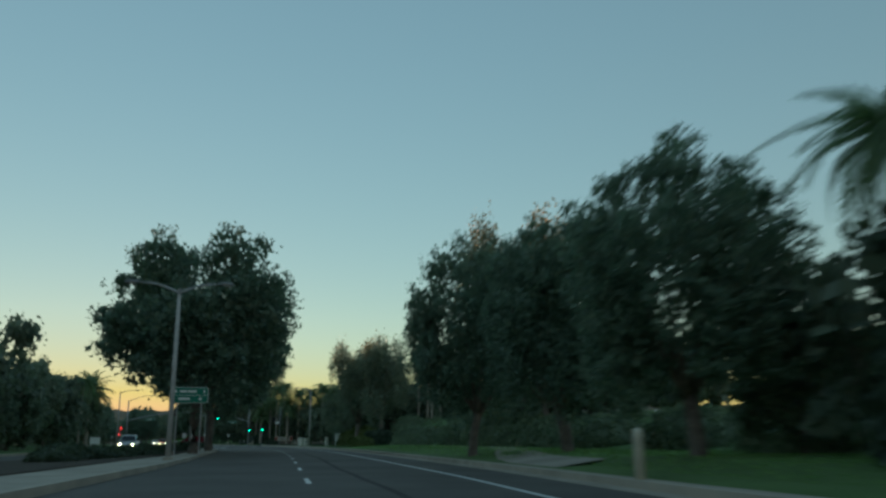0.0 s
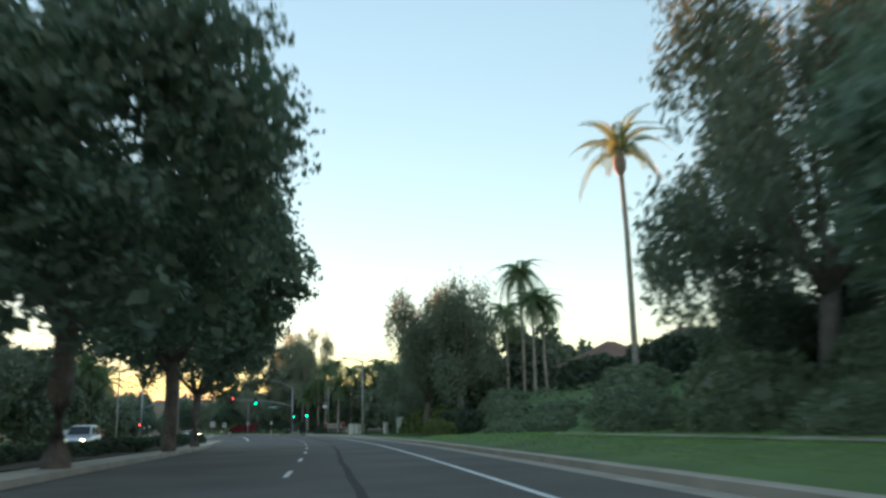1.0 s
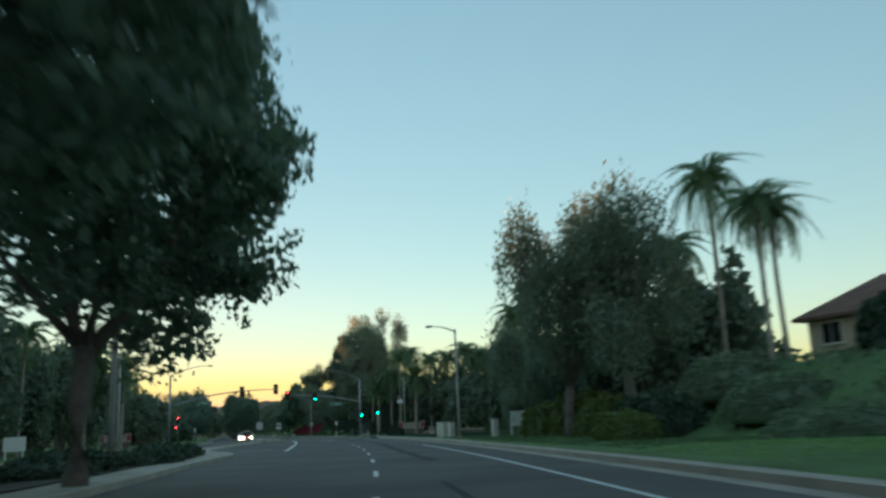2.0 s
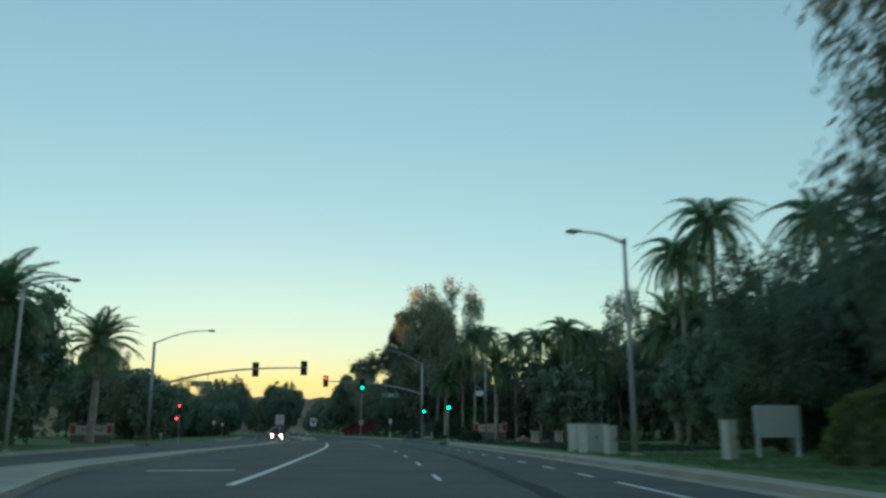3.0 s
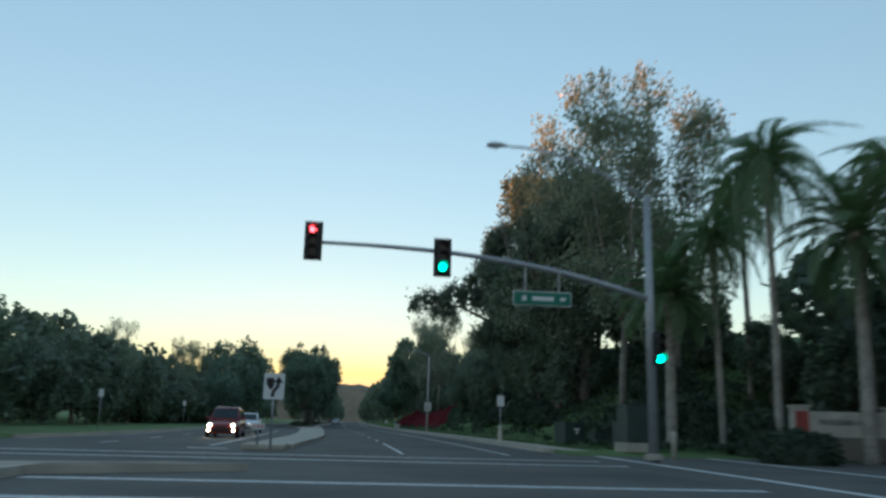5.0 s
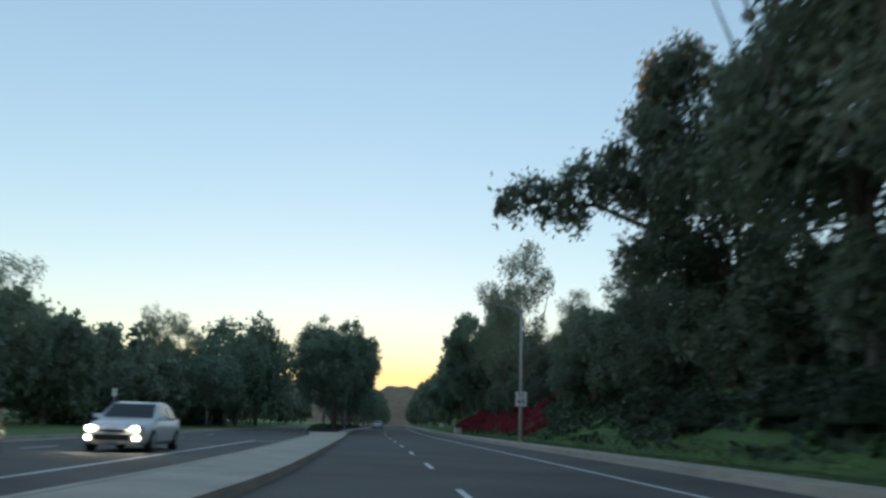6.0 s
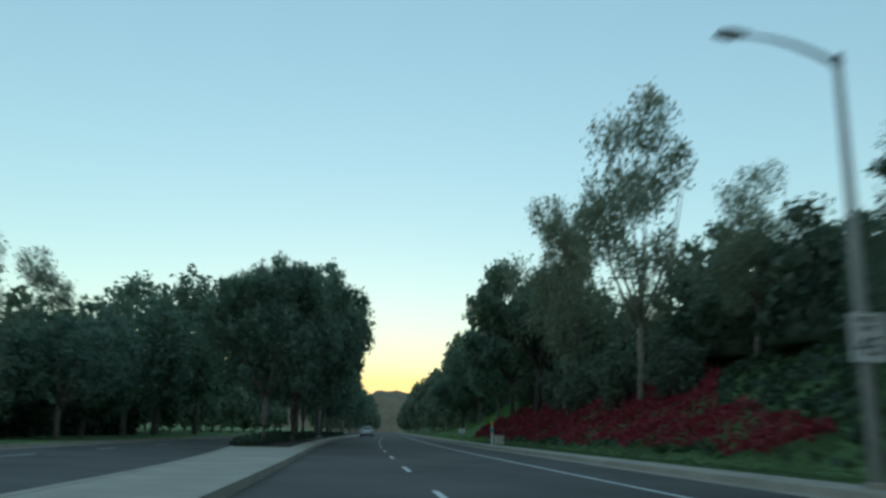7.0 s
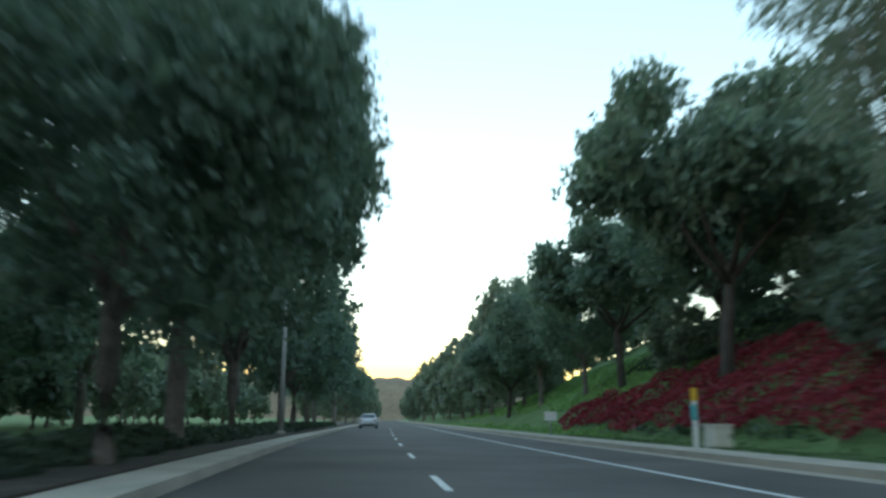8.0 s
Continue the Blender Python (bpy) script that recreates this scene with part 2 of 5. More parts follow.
def done(name, bm, material, smooth_faces=False):
    me = bpy.data.meshes.new(name)
    bmesh.ops.recalc_face_normals(bm, faces=bm.faces)
    bm.to_mesh(me)
    bm.free()
    me.materials.append(material)
    if smooth_faces:
        me.polygons.foreach_set("use_smooth", [True] * len(me.polygons))
    return me


def part(name, data, material, parent, label="", smooth_faces=False):
    """A bmesh or a mesh as one object under a thing or a part."""
    me = done(name, data, material, smooth_faces) if isinstance(data, bmesh.types.BMesh) else data
    ob = new(name, me)
    ob.parent = parent
    if label:
        ob["label"] = label
    return ob


def thing(name, m, label, category, group="", kind=""):
    ob = new(name)
    ob.empty_display_size = 0.3
    ob.matrix_basis = m
    return tagged(ob, label, category, group, kind)


def box(bm, size, centre, rz=0.0, bevel=0.0, taper=1.0):
    r = bmesh.ops.create_cube(bm, size=1.0)
    vs = r["verts"]
    for v in vs:
        k = taper if v.co.z > 0 else 1.0
        v.co = Vector((v.co.x * size[0] * k, v.co.y * size[1] * k, v.co.z * size[2]))
    if bevel:
        es = list({e for v in vs for e in v.link_edges})
        b = bmesh.ops.bevel(bm, geom=es, offset=bevel, segments=2, affect="EDGES", profile=0.7)
        vs = list({v for f in b["faces"] for v in f.verts} | {v for v in vs if v.is_valid})
    m = Matrix.Translation(centre) @ Matrix.Rotation(rz, 4, "Z")
    bmesh.ops.transform(bm, matrix=m, verts=vs)
    return vs


def tube(bm, pts, radii, sides=8, cap=True):
    """A round bar through points, with a radius for each."""
    pts = [Vector(p) for p in pts]
    rings = []
    for i, p in enumerate(pts):
        d = (pts[min(i + 1, len(pts) - 1)] - pts[max(i - 1, 0)]).normalized()
        q = d.to_track_quat("Z", "Y")
        ring = [bm.verts.new(p + q @ Vector((math.cos(a) * radii[i], math.sin(a) * radii[i], 0)))
                for a in (2 * math.pi * k / sides for k in range(sides))]
        rings.append(ring)
    for a, b in zip(rings, rings[1:]):
        for k in range(sides):
            bm.faces.new((a[k], a[(k + 1) % sides], b[(k + 1) % sides], b[k]))
    if cap:
        bm.faces.new(rings[0][::-1])
        bm.faces.new(rings[-1])


def disc(bm, centre, radius, normal, depth=0.02, sides=16):
    n = Vector(normal).normalized()
    tube(bm, [Vector(centre) - n * depth / 2, Vector(centre) + n * depth / 2], [radius, radius], sides)


def strip(name, y0, y1, lo, hi, z, material, step=2.0, thick=0.0):
    """A band along the road between two offsets (numbers or functions of y); with a thickness, a solid one."""
    n = max(2, int((y1 - y0) / step) + 1)
    ys = np.linspace(y0, y1, n)
    fl = lo if callable(lo) else (lambda y: lo)
    fh = hi if callable(hi) else (lambda y: hi)
    verts, faces = [], []
    for y in ys:
        a, b = at(y, fl(y), z), at(y, fh(y), z)
        verts += [a, b]
        if thick:
            verts += [a - Vector((0, 0, thick)), b - Vector((0, 0, thick))]
    k = 4 if thick else 2
    for i in range(n - 1):
        p, q = k * i, k * (i + 1)
        faces.append((p, p + 1, q + 1, q))
        if thick:
            faces += [(p + 2, p, q, q + 2), (p + 1, p + 3, q + 3, q + 1)]
    if thick:
        faces += [(0, 2, 3, 1), (k * (n - 1), k * (n - 1) + 1, k * (n - 1) + 3, k * (n - 1) + 2)]
    return mesh_of(name, verts, faces, material)


def structure(name, me, label, category):
    return tagged(new(name, me), label, category, "", "structure")


# ---- ground, road, kerbs ----
def ground():
    ys = list(np.arange(-150, 420, 4.0)) + [440, 470, 510, 560, 640, 760, 950, 1300, 1900, 2900, 4100]
    offs = [-3000, -1500, -700, -350, -180, -110, -80, -60, -48, -40, -34, -30, -26, -23.5, -21, "far_land", "far_road"]
    offs += [-12, -8, -4, 0, 4, "near_road", "near_land", 7.6, 8.4, 9.3]
    offs += [10.3, 11.4, 12.5, 13.8, 15.2, 16.6, 18, 19.5, 21, 22.5, 25, 29, 34, 42, 55, 75, 110, 180, 350, 700, 1500, 3000]
    rnd = random.Random(5)
    verts, faces = [], []
    for y in ys:
        edges = {"far_land": far_kerb(y) - 0.15, "far_road": far_kerb(y) - 0.05, "near_road": right_kerb(y) + 0.52, "near_land": right_kerb(y) + 0.62}
        for o in offs:
            o = edges.get(o, o)
            road = far_kerb(y) - 0.1 < o < right_kerb(y) + 0.57
            cross = 163.5 < y < 184 and (o < -15 or o > 6)
            z = -0.16 if road else (0.13 + land(y, o))
            if cross and not road and o > -90:
                z = -0.16 + land(y, o) * 0.6
            if not road and not cross and abs(o) > 12:
                z += rnd.uniform(-0.04, 0.04)
            p = at(y, max(-250, min(250, o)), z)
            p.x += o - max(-250, min(250, o))
            verts.append(p)
    w = len(offs)
    for i in range(len(ys) - 1):
        for j in range(w - 1):
            faces.append((i * w + j, i * w + j + 1, (i + 1) * w + j + 1, (i + 1) * w + j))
    return mesh_of("ground", verts, faces, GRASS, False)


structure("ground", ground(), "mown green lawn and planted banks beside the road", "ground")
structure("road", strip("road", -150, 900, lambda y: far_kerb(y) + 0.02, lambda y: right_kerb(y), 0.0, ASPHALT, 2.0),
          "dark worn asphalt carriageway with painted lane lines", "road")


def side_street(name, side):
    """The crossing street, from the carriageway's edge away from it."""
    verts, faces, n = [], [], 40
    for i in range(n + 1):
        o = (6.0 + 75 * i / n) if side > 0 else (-14.5 - 95 * i / n)
        flare = 7.0 * math.exp(-abs(o - (6.0 if side > 0 else -16)) / 5.0)
        skew = 0.28 * (o - 6) if side > 0 else 0.06 * (o + 14)
        for y in (165.6 - flare, 182.0 + flare * 0.6):
            z = 0.004 + (land(174, o) * 0.6 if abs(o) > 25 else 0)
            verts.append(at(y + (skew if side > 0 else skew), o, z))
    for i in range(n):
        faces.append((2 * i, 2 * i + 2, 2 * i + 3, 2 * i + 1))
    return mesh_of(name, verts, faces, ASPHALT_OLD)


structure("road_cross_east", side_street("road_cross_east", 1), "worn asphalt side street at the crossing", "road")
structure("road_cross_west", side_street("road_cross_west", -1), "worn asphalt side street at the crossing", "road")


def kerb_run(name, y0, y1, face, out, label="pale concrete kerb with gutter"):
    """Gutter pan and kerb stone. face: offset of the kerb's face; out: 1 if the land lies to the right."""
    g = structure(name, strip(name, y0, y1, lambda y: face(y) if out > 0 else face(y) - 0.18,
                              lambda y: face(y) + 0.18 if out > 0 else face(y), 0.15, CONCRETE_PALE, 2.0, 0.3), label, "kerb")
    gm = strip("gutter", y0, y1, lambda y: face(y) - 0.5 if out > 0 else face(y),
               lambda y: face(y) if out > 0 else face(y) + 0.5, 0.005, CONCRETE, 2.0)
    part("gutter", gm, CONCRETE, g)
    return g


kerb_run("kerb_east_1", -150, 158, lambda y: right_kerb(y) + 0.45, 1)
kerb_run("kerb_east_2", 187, 900, lambda y: right_kerb(y) + 0.45, 1)
kerb_run("kerb_west_1", -150, 158, lambda y: far_kerb(y), -1)
kerb_run("kerb_west_2", 190, 900, lambda y: far_kerb(y), -1)
structure("pavement_east_1", strip("pavement_east_1", -150, 160, lambda y: right_kerb(y) + 0.63, lambda y: right_kerb(y) + 1.0 + 0.5 * smooth(100, 112, y), 0.148,
          CONCRETE, 2.0, 0.2), "narrow pale concrete strip behind the kerb", "pavement")
structure("pavement_east_2", strip("pavement_east_2", 186, 900, lambda y: right_kerb(y) + 0.63, lambda y: right_kerb(y) + 1.75, 0.148,
          CONCRETE_PALE, 2.0, 0.2), "pale concrete pavement between kerb and planting", "pavement")

# winding path over the lawn
def path_mesh():
    verts, faces, n = [], [], 40
    for i in range(n + 1):
        y = 15 + 47 * i / n
        c = 7.45 + 3.6 * smooth(18, 38, y)
        verts += [at(y, c - 0.75, 0.165 + land(y, c - 0.75)), at(y, c + 0.75, 0.165 + land(y, c + 0.75))]
    for i in range(n):
        faces.append((2 * i, 2 * i + 1, 2 * i + 3, 2 * i + 2))
    return mesh_of("footpath", verts, faces, CONCRETE)


structure("pavement_path", path_mesh(), "grey concrete footpath winding over the lawn", "pavement")

# medians
m1 = structure("median_1", strip("median_1", -150, 172, median_left, left_kerb, 0.16, CONCRETE, 1.0, 0.3), "raised concrete median with planting bed", "median")
part("planting_bed", strip("planting_bed", -120, 109, lambda y: median_left(y) + 0.5, lambda y: left_kerb(y) - 1.5 - 0.7 * (1 - smooth(30, 44, y)) - 1.2 * smooth(84, 109, y), 0.20, SOIL, 2.0, 0.1), SOIL, m1, "dark mulch planting bed")
m2 = structure("median_2", strip("median_2", 184.5, 900, median_left, left_kerb, 0.16, CONCRETE_PALE, 1.0, 0.3), "raised pale concrete median", "median")
part("planting_bed", strip("planting_bed", 254, 880, lambda y: median_left(y) + 0.35, lambda y: left_kerb(y) - 0.9, 0.20, SOIL, 2.0, 0.1), SOIL, m2, "dark mulch planting bed")
part("median_nose", (lambda bm: (box(bm, (1.5, 2.2, 0.22), (0, 0, 0.11), 0, 0.08), bm)[1])(bmesh.new()), CONCRETE_PALE, m2).matrix_basis = \
    Matrix.Translation(at(183.4, -4.85)) @ Matrix.Rotation(radians(heading(184)), 4, "Z")
for _f, _o in ((median_left, 1), (left_kerb, -1)):
    for _m, _a, _b in ((m1, -120, 172), (m2, 185, 880)):
        part("kerb_stone", strip("kerb_stone", _a, _b, (lambda y, f=_f, o=_o: f(y) + (0.0 if o > 0 else -0.16) - 0.012 * o),
                                 (lambda y, f=_f, o=_o: f(y) + (0.16 if o > 0 else 0.0) - 0.012 * o), 0.168, CONCRETE_PALE, 2.0, 0.3), CONCRETE_PALE, _m)


# ---- road markings ----
def marking(name, y0, y1, lo, hi, parent, z=0.006, step=2.0):
    return part(name, strip(name, y0, y1, lo, hi, z, PAINT, step), PAINT, parent)


lines = thing("lane_markings", Matrix(), "worn white painted lane lines on asphalt", "road marking", "", "structure")
y = -28.6
while y < 330:
    if not (138 < y < 196):
        marking("dash", y, y + 2.5, -0.06, 0.06, lines)
    y += 8.1
marking("solid_line", 147, 164.3, -0.06, 0.06, lines)
marking("solid_line", 182, 194, -0.06, 0.06, lines)
marking("edge_line", -60, 108, lambda y: 3.45 + 0.35 * smooth(2, 16, y), lambda y: 3.59 + 0.35 * smooth(2, 16, y), lines)
marking("edge_line", 183, 420, 3.92, 4.06, lines)
for y in np.arange(110, 162, 4.3):
    marking("edge_dash", y, y + 1.5, 3.80, 3.94, lines)
_tl = lambda y: -4.62 + 0.9 * smooth(120, 165, y)
marking("turn_lane_line", 108, 165, lambda y: _tl(y) - 0.11, lambda y: _tl(y) + 0.11, lines)
marking("turn_lane_bar", 114.6, 114.95, lambda y: -8.3, lambda y: -5.7, lines, 0.006, 0.3)
marking("stop_line", 163.9, 164.3, -7.2, -4.2, lines, 0.006, 0.3)
for y in (166.0, 169.2):
    marking("crossing_line", y, y + 0.3, -7.4, 6.0, lines, 0.007, 0.3)
for y in (176.8, 179.4):
    marking("crossing_line", y, y + 0.3, -15.0, 6.2, lines, 0.009, 0.3)
for o in (7.5, 12.0):
    marking("crossing_line", 161.5 if o > 10 else 166, 184, o, o + 0.3, lines, 0.012, 2.0)
marking("opposite_turn_line", 186, 226, -7.32, -7.18, lines)
marking("opposite_turn_bar", 225.7, 225.9, -7.2, -5.3, lines, 0.006, 0.2)
marking("opposite_edge_line", 262, 420, lambda y: median_left(y) - 0.5, lambda y: median_left(y) - 0.38, lines)
marking("opposite_edge_line", 125, 163, lambda y: median_left(y) - 0.6, lambda y: median_left(y) - 0.48, lines)
for y in np.arange(186.5, 330, 8.1):
    marking("opposite_dash", y, y + 2.5, -11.6, -11.48, lines)
marking("turn_bar", 183.3, 183.7, -7.6, -6.2, lines, 0.006, 0.3)
_seam = lambda y: 1.35 + 0.07 * math.sin(y * 0.21) + 0.02 * math.sin(y * 0.83)
part("tar_seam", strip("tar_seam", 2, 74, lambda y: _seam(y) - 0.09, lambda y: _seam(y) + 0.07, 0.004, TAR, 0.7), TAR, lines, "black sealed crack along the lane")
_seam2 = lambda y: 1.9 + 0.25 * math.sin(y * 0.11) + 0.05 * math.sin(y * 0.9)
part("tar_seam", strip("tar_seam", 84, 150, lambda y: _seam2(y) - 0.22, lambda y: _seam2(y) + 0.18, 0.004, TAR, 0.9), TAR, lines, "black sealed crack along the lane")

# ---- far hills ----
def hills():
    verts, faces, n = [], [], 700
    rnd = random.Random(3)
    ph = [rnd.uniform(0, 6.28) for _ in range(6)]
    for i in range(n + 1):
        a = radians(-75 + 230 * i / n)          # to the left of +y
        h = 34 + 1.2 * math.sin(3 * a + ph[0]) + 1.5 * math.sin(7 * a + ph[1]) + 1.5 * math.sin(19 * a + ph[2]) + 1.0 * math.sin(43 * a + ph[3]) + 1.2 * math.sin(113 * a + ph[4]) * math.sin(31 * a) + 0.8 * math.sin(271 * a + ph[5])
        # added step and notch: ridge shades the trees, lets sun reach the tall palm
        h += 1.5 + 3.0 * smooth(23.9, 24.8, math.degrees(a)) - 3.2 * smooth(22.7, 23.2, math.degrees(a)) * (1 - smooth(23.7, 24.3, math.degrees(a)))
        for k, (d, f) in enumerate(((700, 0.0), (760, 0.55), (830, 1.0), (1000, 0.9), (1400, 0.0))):
            verts.append((-60 - d * math.sin(a), 130 + d * math.cos(a), h * f - (2 if f == 0 else 0) + rnd.uniform(-0.8, 0.8) * f))
    for i in range(n):
        for k in range(4):
            p, q = 5 * i + k, 5 * (i + 1) + k
            faces.append((p, p + 1, q + 1, q))
    return mesh_of("hills", verts, faces, HILL, False)


structure("hills_backdrop", hills(), "low brown scrub-covered hills on the horizon", "hills")

# ---- plants ----
def leaf_quads(rng, centres, size, long=1.8, droop=0.0):
    """A leaf at each centre: a slim four-sided blade, turned at random or hanging."""
    n = len(centres)
    d = rng.normal(size=(n, 3))
    d[:, 2] = d[:, 2] * (1 - droop) - droop * 1.6
    d /= np.linalg.norm(d, axis=1)[:, None]
    e = np.cross(d, rng.normal(size=(n, 3)))
    e /= np.maximum(np.linalg.norm(e, axis=1), 1e-6)[:, None]
    s = size * rng.uniform(0.6, 1.35, n)[:, None]
    a, b = d * s * long * 0.5, e * s * 0.5
    return np.stack([centres - a, centres + b - a * 0.15, centres + a, centres - b - a * 0.15], axis=1)


def ball_points(rng, n, inner=0.75):
    v = rng.normal(size=(n, 3))
    v /= np.linalg.norm(v, axis=1)[:, None]
    return v * rng.uniform(inner ** 3, 1, n)[:, None] ** (1 / 3)


def foliage(seed, lobes, clumps, leaves, size, spread, long=1.8, droop=0.0, core=0.35, inner=0.72, filling=3.0):
    """Clumps of leaves round the lobes (x, y, z, rx, ry, rz), and coarser ones within them."""
    rng = np.random.default_rng(seed)
    lobes = np.array(lobes, float)
    weight = (lobes[:, 3] * lobes[:, 4] * lobes[:, 5]) ** (2 / 3)
    which = rng.choice(len(lobes), clumps, p=weight / weight.sum())
    c = lobes[which, :3] + ball_points(rng, clumps, inner) * lobes[which, 3:]
    reach = spread * rng.uniform(0.6, 1.4, clumps)
    pts = np.repeat(c, leaves, axis=0) + np.clip(rng.normal(size=(clumps * leaves, 3)), -1.7, 1.7) * np.repeat(reach, leaves)[:, None] * np.array((0.55, 0.55, 0.6 + 0.5 * droop))
    if droop:
        pts[:, 2] -= np.minimum(np.abs(rng.normal(size=len(pts))), 2.0) * droop * spread * 1.5
    q = [leaf_quads(rng, pts, size, long, droop)]
    if core:
        m = int(clumps * filling)
        which = rng.choice(len(lobes), m, p=weight / weight.sum())
        k = lobes[which, :3] + ball_points(rng, m, 0.1) * lobes[which, 3:] * 0.78
        q.append(leaf_quads(rng, k, core * 1.25, 1.5, 0))
    return np.concatenate(q)


def limbs(seed, height, radius, fork, reach, top, count=6, lean=0.0, sides=9):
    """A tapered trunk that forks into limbs."""
    rnd = random.Random(seed)
    bm = bmesh.new()
    wob = lambda k: Vector((rnd.uniform(-k, k), rnd.uniform(-k, k), 0))
    base = [Vector((0, 0, -0.25)), Vector((0, 0, 0.15)), Vector((lean * 0.4, 0, fork * 0.5)) + wob(0.05), Vector((lean, 0, fork)) + wob(0.05)]
    tube(bm, base, [radius * 1.28, radius * 1.08, radius * 0.95, radius * 0.85], sides)
    for i in range(count):
        a = 2 * math.pi * (i + rnd.uniform(-0.3, 0.3)) / count
        r = reach * rnd.uniform(0.45, 1.0)
        h = fork + (top - fork) * rnd.uniform(0.55, 0.98)
        end = Vector((lean + math.cos(a) * r, math.sin(a) * r, h))
        p0 = Vector((lean * 0.9, 0, fork * rnd.uniform(0.8, 0.98)))
        mid = p0.lerp(end, 0.5) + Vector((math.cos(a) * r * 0.15, math.sin(a) * r * 0.15, -0.06 * (top - fork))) + wob(0.15)
        tube(bm, [p0, p0.lerp(mid, 0.5) + wob(0.08), mid, end], [radius * 0.55, radius * 0.42, radius * 0.28, radius * 0.07], 6)
    return bm


def plant(name, label, category, trunk, trunk_mat, quads, leaf, group="", crown_name="crown"):
    """A plant kept far below as a pattern for its copies, which are set out by place()."""
    ob = thing(name, Matrix(), label, category, group)
    if trunk is not None:
        part("trunk", trunk, trunk_mat, ob, "", True)
    if quads is not None:
        part(crown_name, quads_of(crown_name, quads, leaf), leaf, ob)
    return ob


def set_out(pattern, spots, sink=0.0):
    """A plant at each spot (y, off, scale, turn, height factor). The pattern itself takes the first one."""
    poses = []
    for y, off, s, turn, hf in spots:
        p = at(y, off)
        p.z = 0.1 - sink + (0.1 if median_left(y) < off < left_kerb(y) else land(y, off))
        poses.append(Matrix.Translation(p) @ Matrix.Rotation(radians(turn), 4, "Z") @ Matrix.Diagonal((s, s, s * hf, 1)))
    for m in poses[1:]:
        copy_thing(pattern, m)
    pattern.matrix_basis = poses[0]


def round_lobes(seed, r, z0, z1, n=22, tall=1.0, tufts=0):
    """A dense broad crown between two heights, lumpy at the top, with small tufts standing out of it."""
    rnd = random.Random(seed)
    out = [(0, 0, (z0 + z1) / 2, r * 0.72, r * 0.72, (z1 - z0) * 0.44)]
    for i in range(n):
        a, u = rnd.uniform(0, 6.283), rnd.uniform(0.0, 1.0)
        w = math.sin(math.pi * (0.16 + 0.70 * u)) ** 0.6 * r * 0.72
        k = rnd.uniform(0.20, 0.34) * r
        out.append((math.cos(a) * w, math.sin(a) * w, z0 + k * 0.6 + (z1 - z0 - k * 1.5) * u, k, k, k * rnd.uniform(0.9, 1.5) * tall))
    for i in range(tufts):
        a, u = rnd.uniform(0, 6.283), rnd.uniform(0.02, 1.0)
        w = math.sin(math.pi * (0.14 + 0.76 * u)) ** 0.6 * r * rnd.uniform(0.76, 0.95)
        k = rnd.uniform(0.09, 0.16) * r
        out.append((math.cos(a) * w, math.sin(a) * w, z0 + 0.4 + (z1 - z0 - 0.6) * u, k, k, k * rnd.uniform(0.9, 1.3)))
    return out


# dense broad evergreens, 10 m high: full patterns beside the road, lighter ones far along it
def evergreen(seed, clumps, leaves, size, spread, core, filling=3.0):
    q = foliage(seed, round_lobes(seed, 4.0, 2.3, 10.0, 34, 1.0, 46), clumps, leaves, size, spread, 1.8, 0.0, core, 0.8, filling)
    return plant("evergreen_tree", "dense dark green broadleaf evergreen with a rounded crown", "tree", limbs(seed, 10, 0.20, 2.7, 2.4, 8.0, 6), BARK, q, LEAF_DARK, "roadside evergreens")


ROUND = [evergreen(_s, 1250, 19, 0.095, 0.25, 0.17, 7.0) for _s in (11, 12, 13)]
ROUND_FAR = [evergreen(_s, 640, 8, 0.17, 0.30, 0.26) for _s in (14, 15)]
# taller with a pointed crown and a leaning trunk
_q = foliage(21, round_lobes(21, 3.8, 2.4, 10.4, 34, 1.3, 50) + [(-0.5, 0.3, 10.6, 0.8, 0.8, 1.2), (0.9, -0.4, 10.3, 0.7, 0.7, 1.1)], 1500, 24, 0.082, 0.23, 1.8, 0.0, 0.16, 0.8, 6.0)
POINTED = plant("evergreen_tree", "tall dark green broadleaf tree with a leaning trunk on the lawn", "tree", limbs(21, 10, 0.25, 2.2, 2.2, 8.5, 7, 0.35), BARK, _q, LEAF_DARK, "roadside evergreens")
# airy gum trees, 16 m high
GUM = []
for _s in (31, 32, 33):
    _r = random.Random(_s)
    _l = []
    for _i in range(17):
        _a, _u = _r.uniform(0, 6.283), _i / 16
        _w = (0.9 + 2.3 * math.sin(math.pi * (0.15 + 0.75 * _u))) * _r.uniform(0.35, 1.0)
        _k = _r.uniform(0.75, 1.35)
        _l.append((math.cos(_a) * _w, math.sin(_a) * _w, 5.2 + 10.2 * _u, _k, _k, _k * 1.15))
    _q = foliage(_s, _l, 620, 17, 0.105, 0.40, 2.6, 0.55, 0.0, 0.3)
    GUM.append(plant("gum_tree", "tall airy gum tree with pale trunk and grey-green leaves", "tree", limbs(_s, 16, 0.17, 5.0, 2.6, 15.0, 8, 0.25), BARK_PALE, _q, LEAF_GUM, "gum trees"))
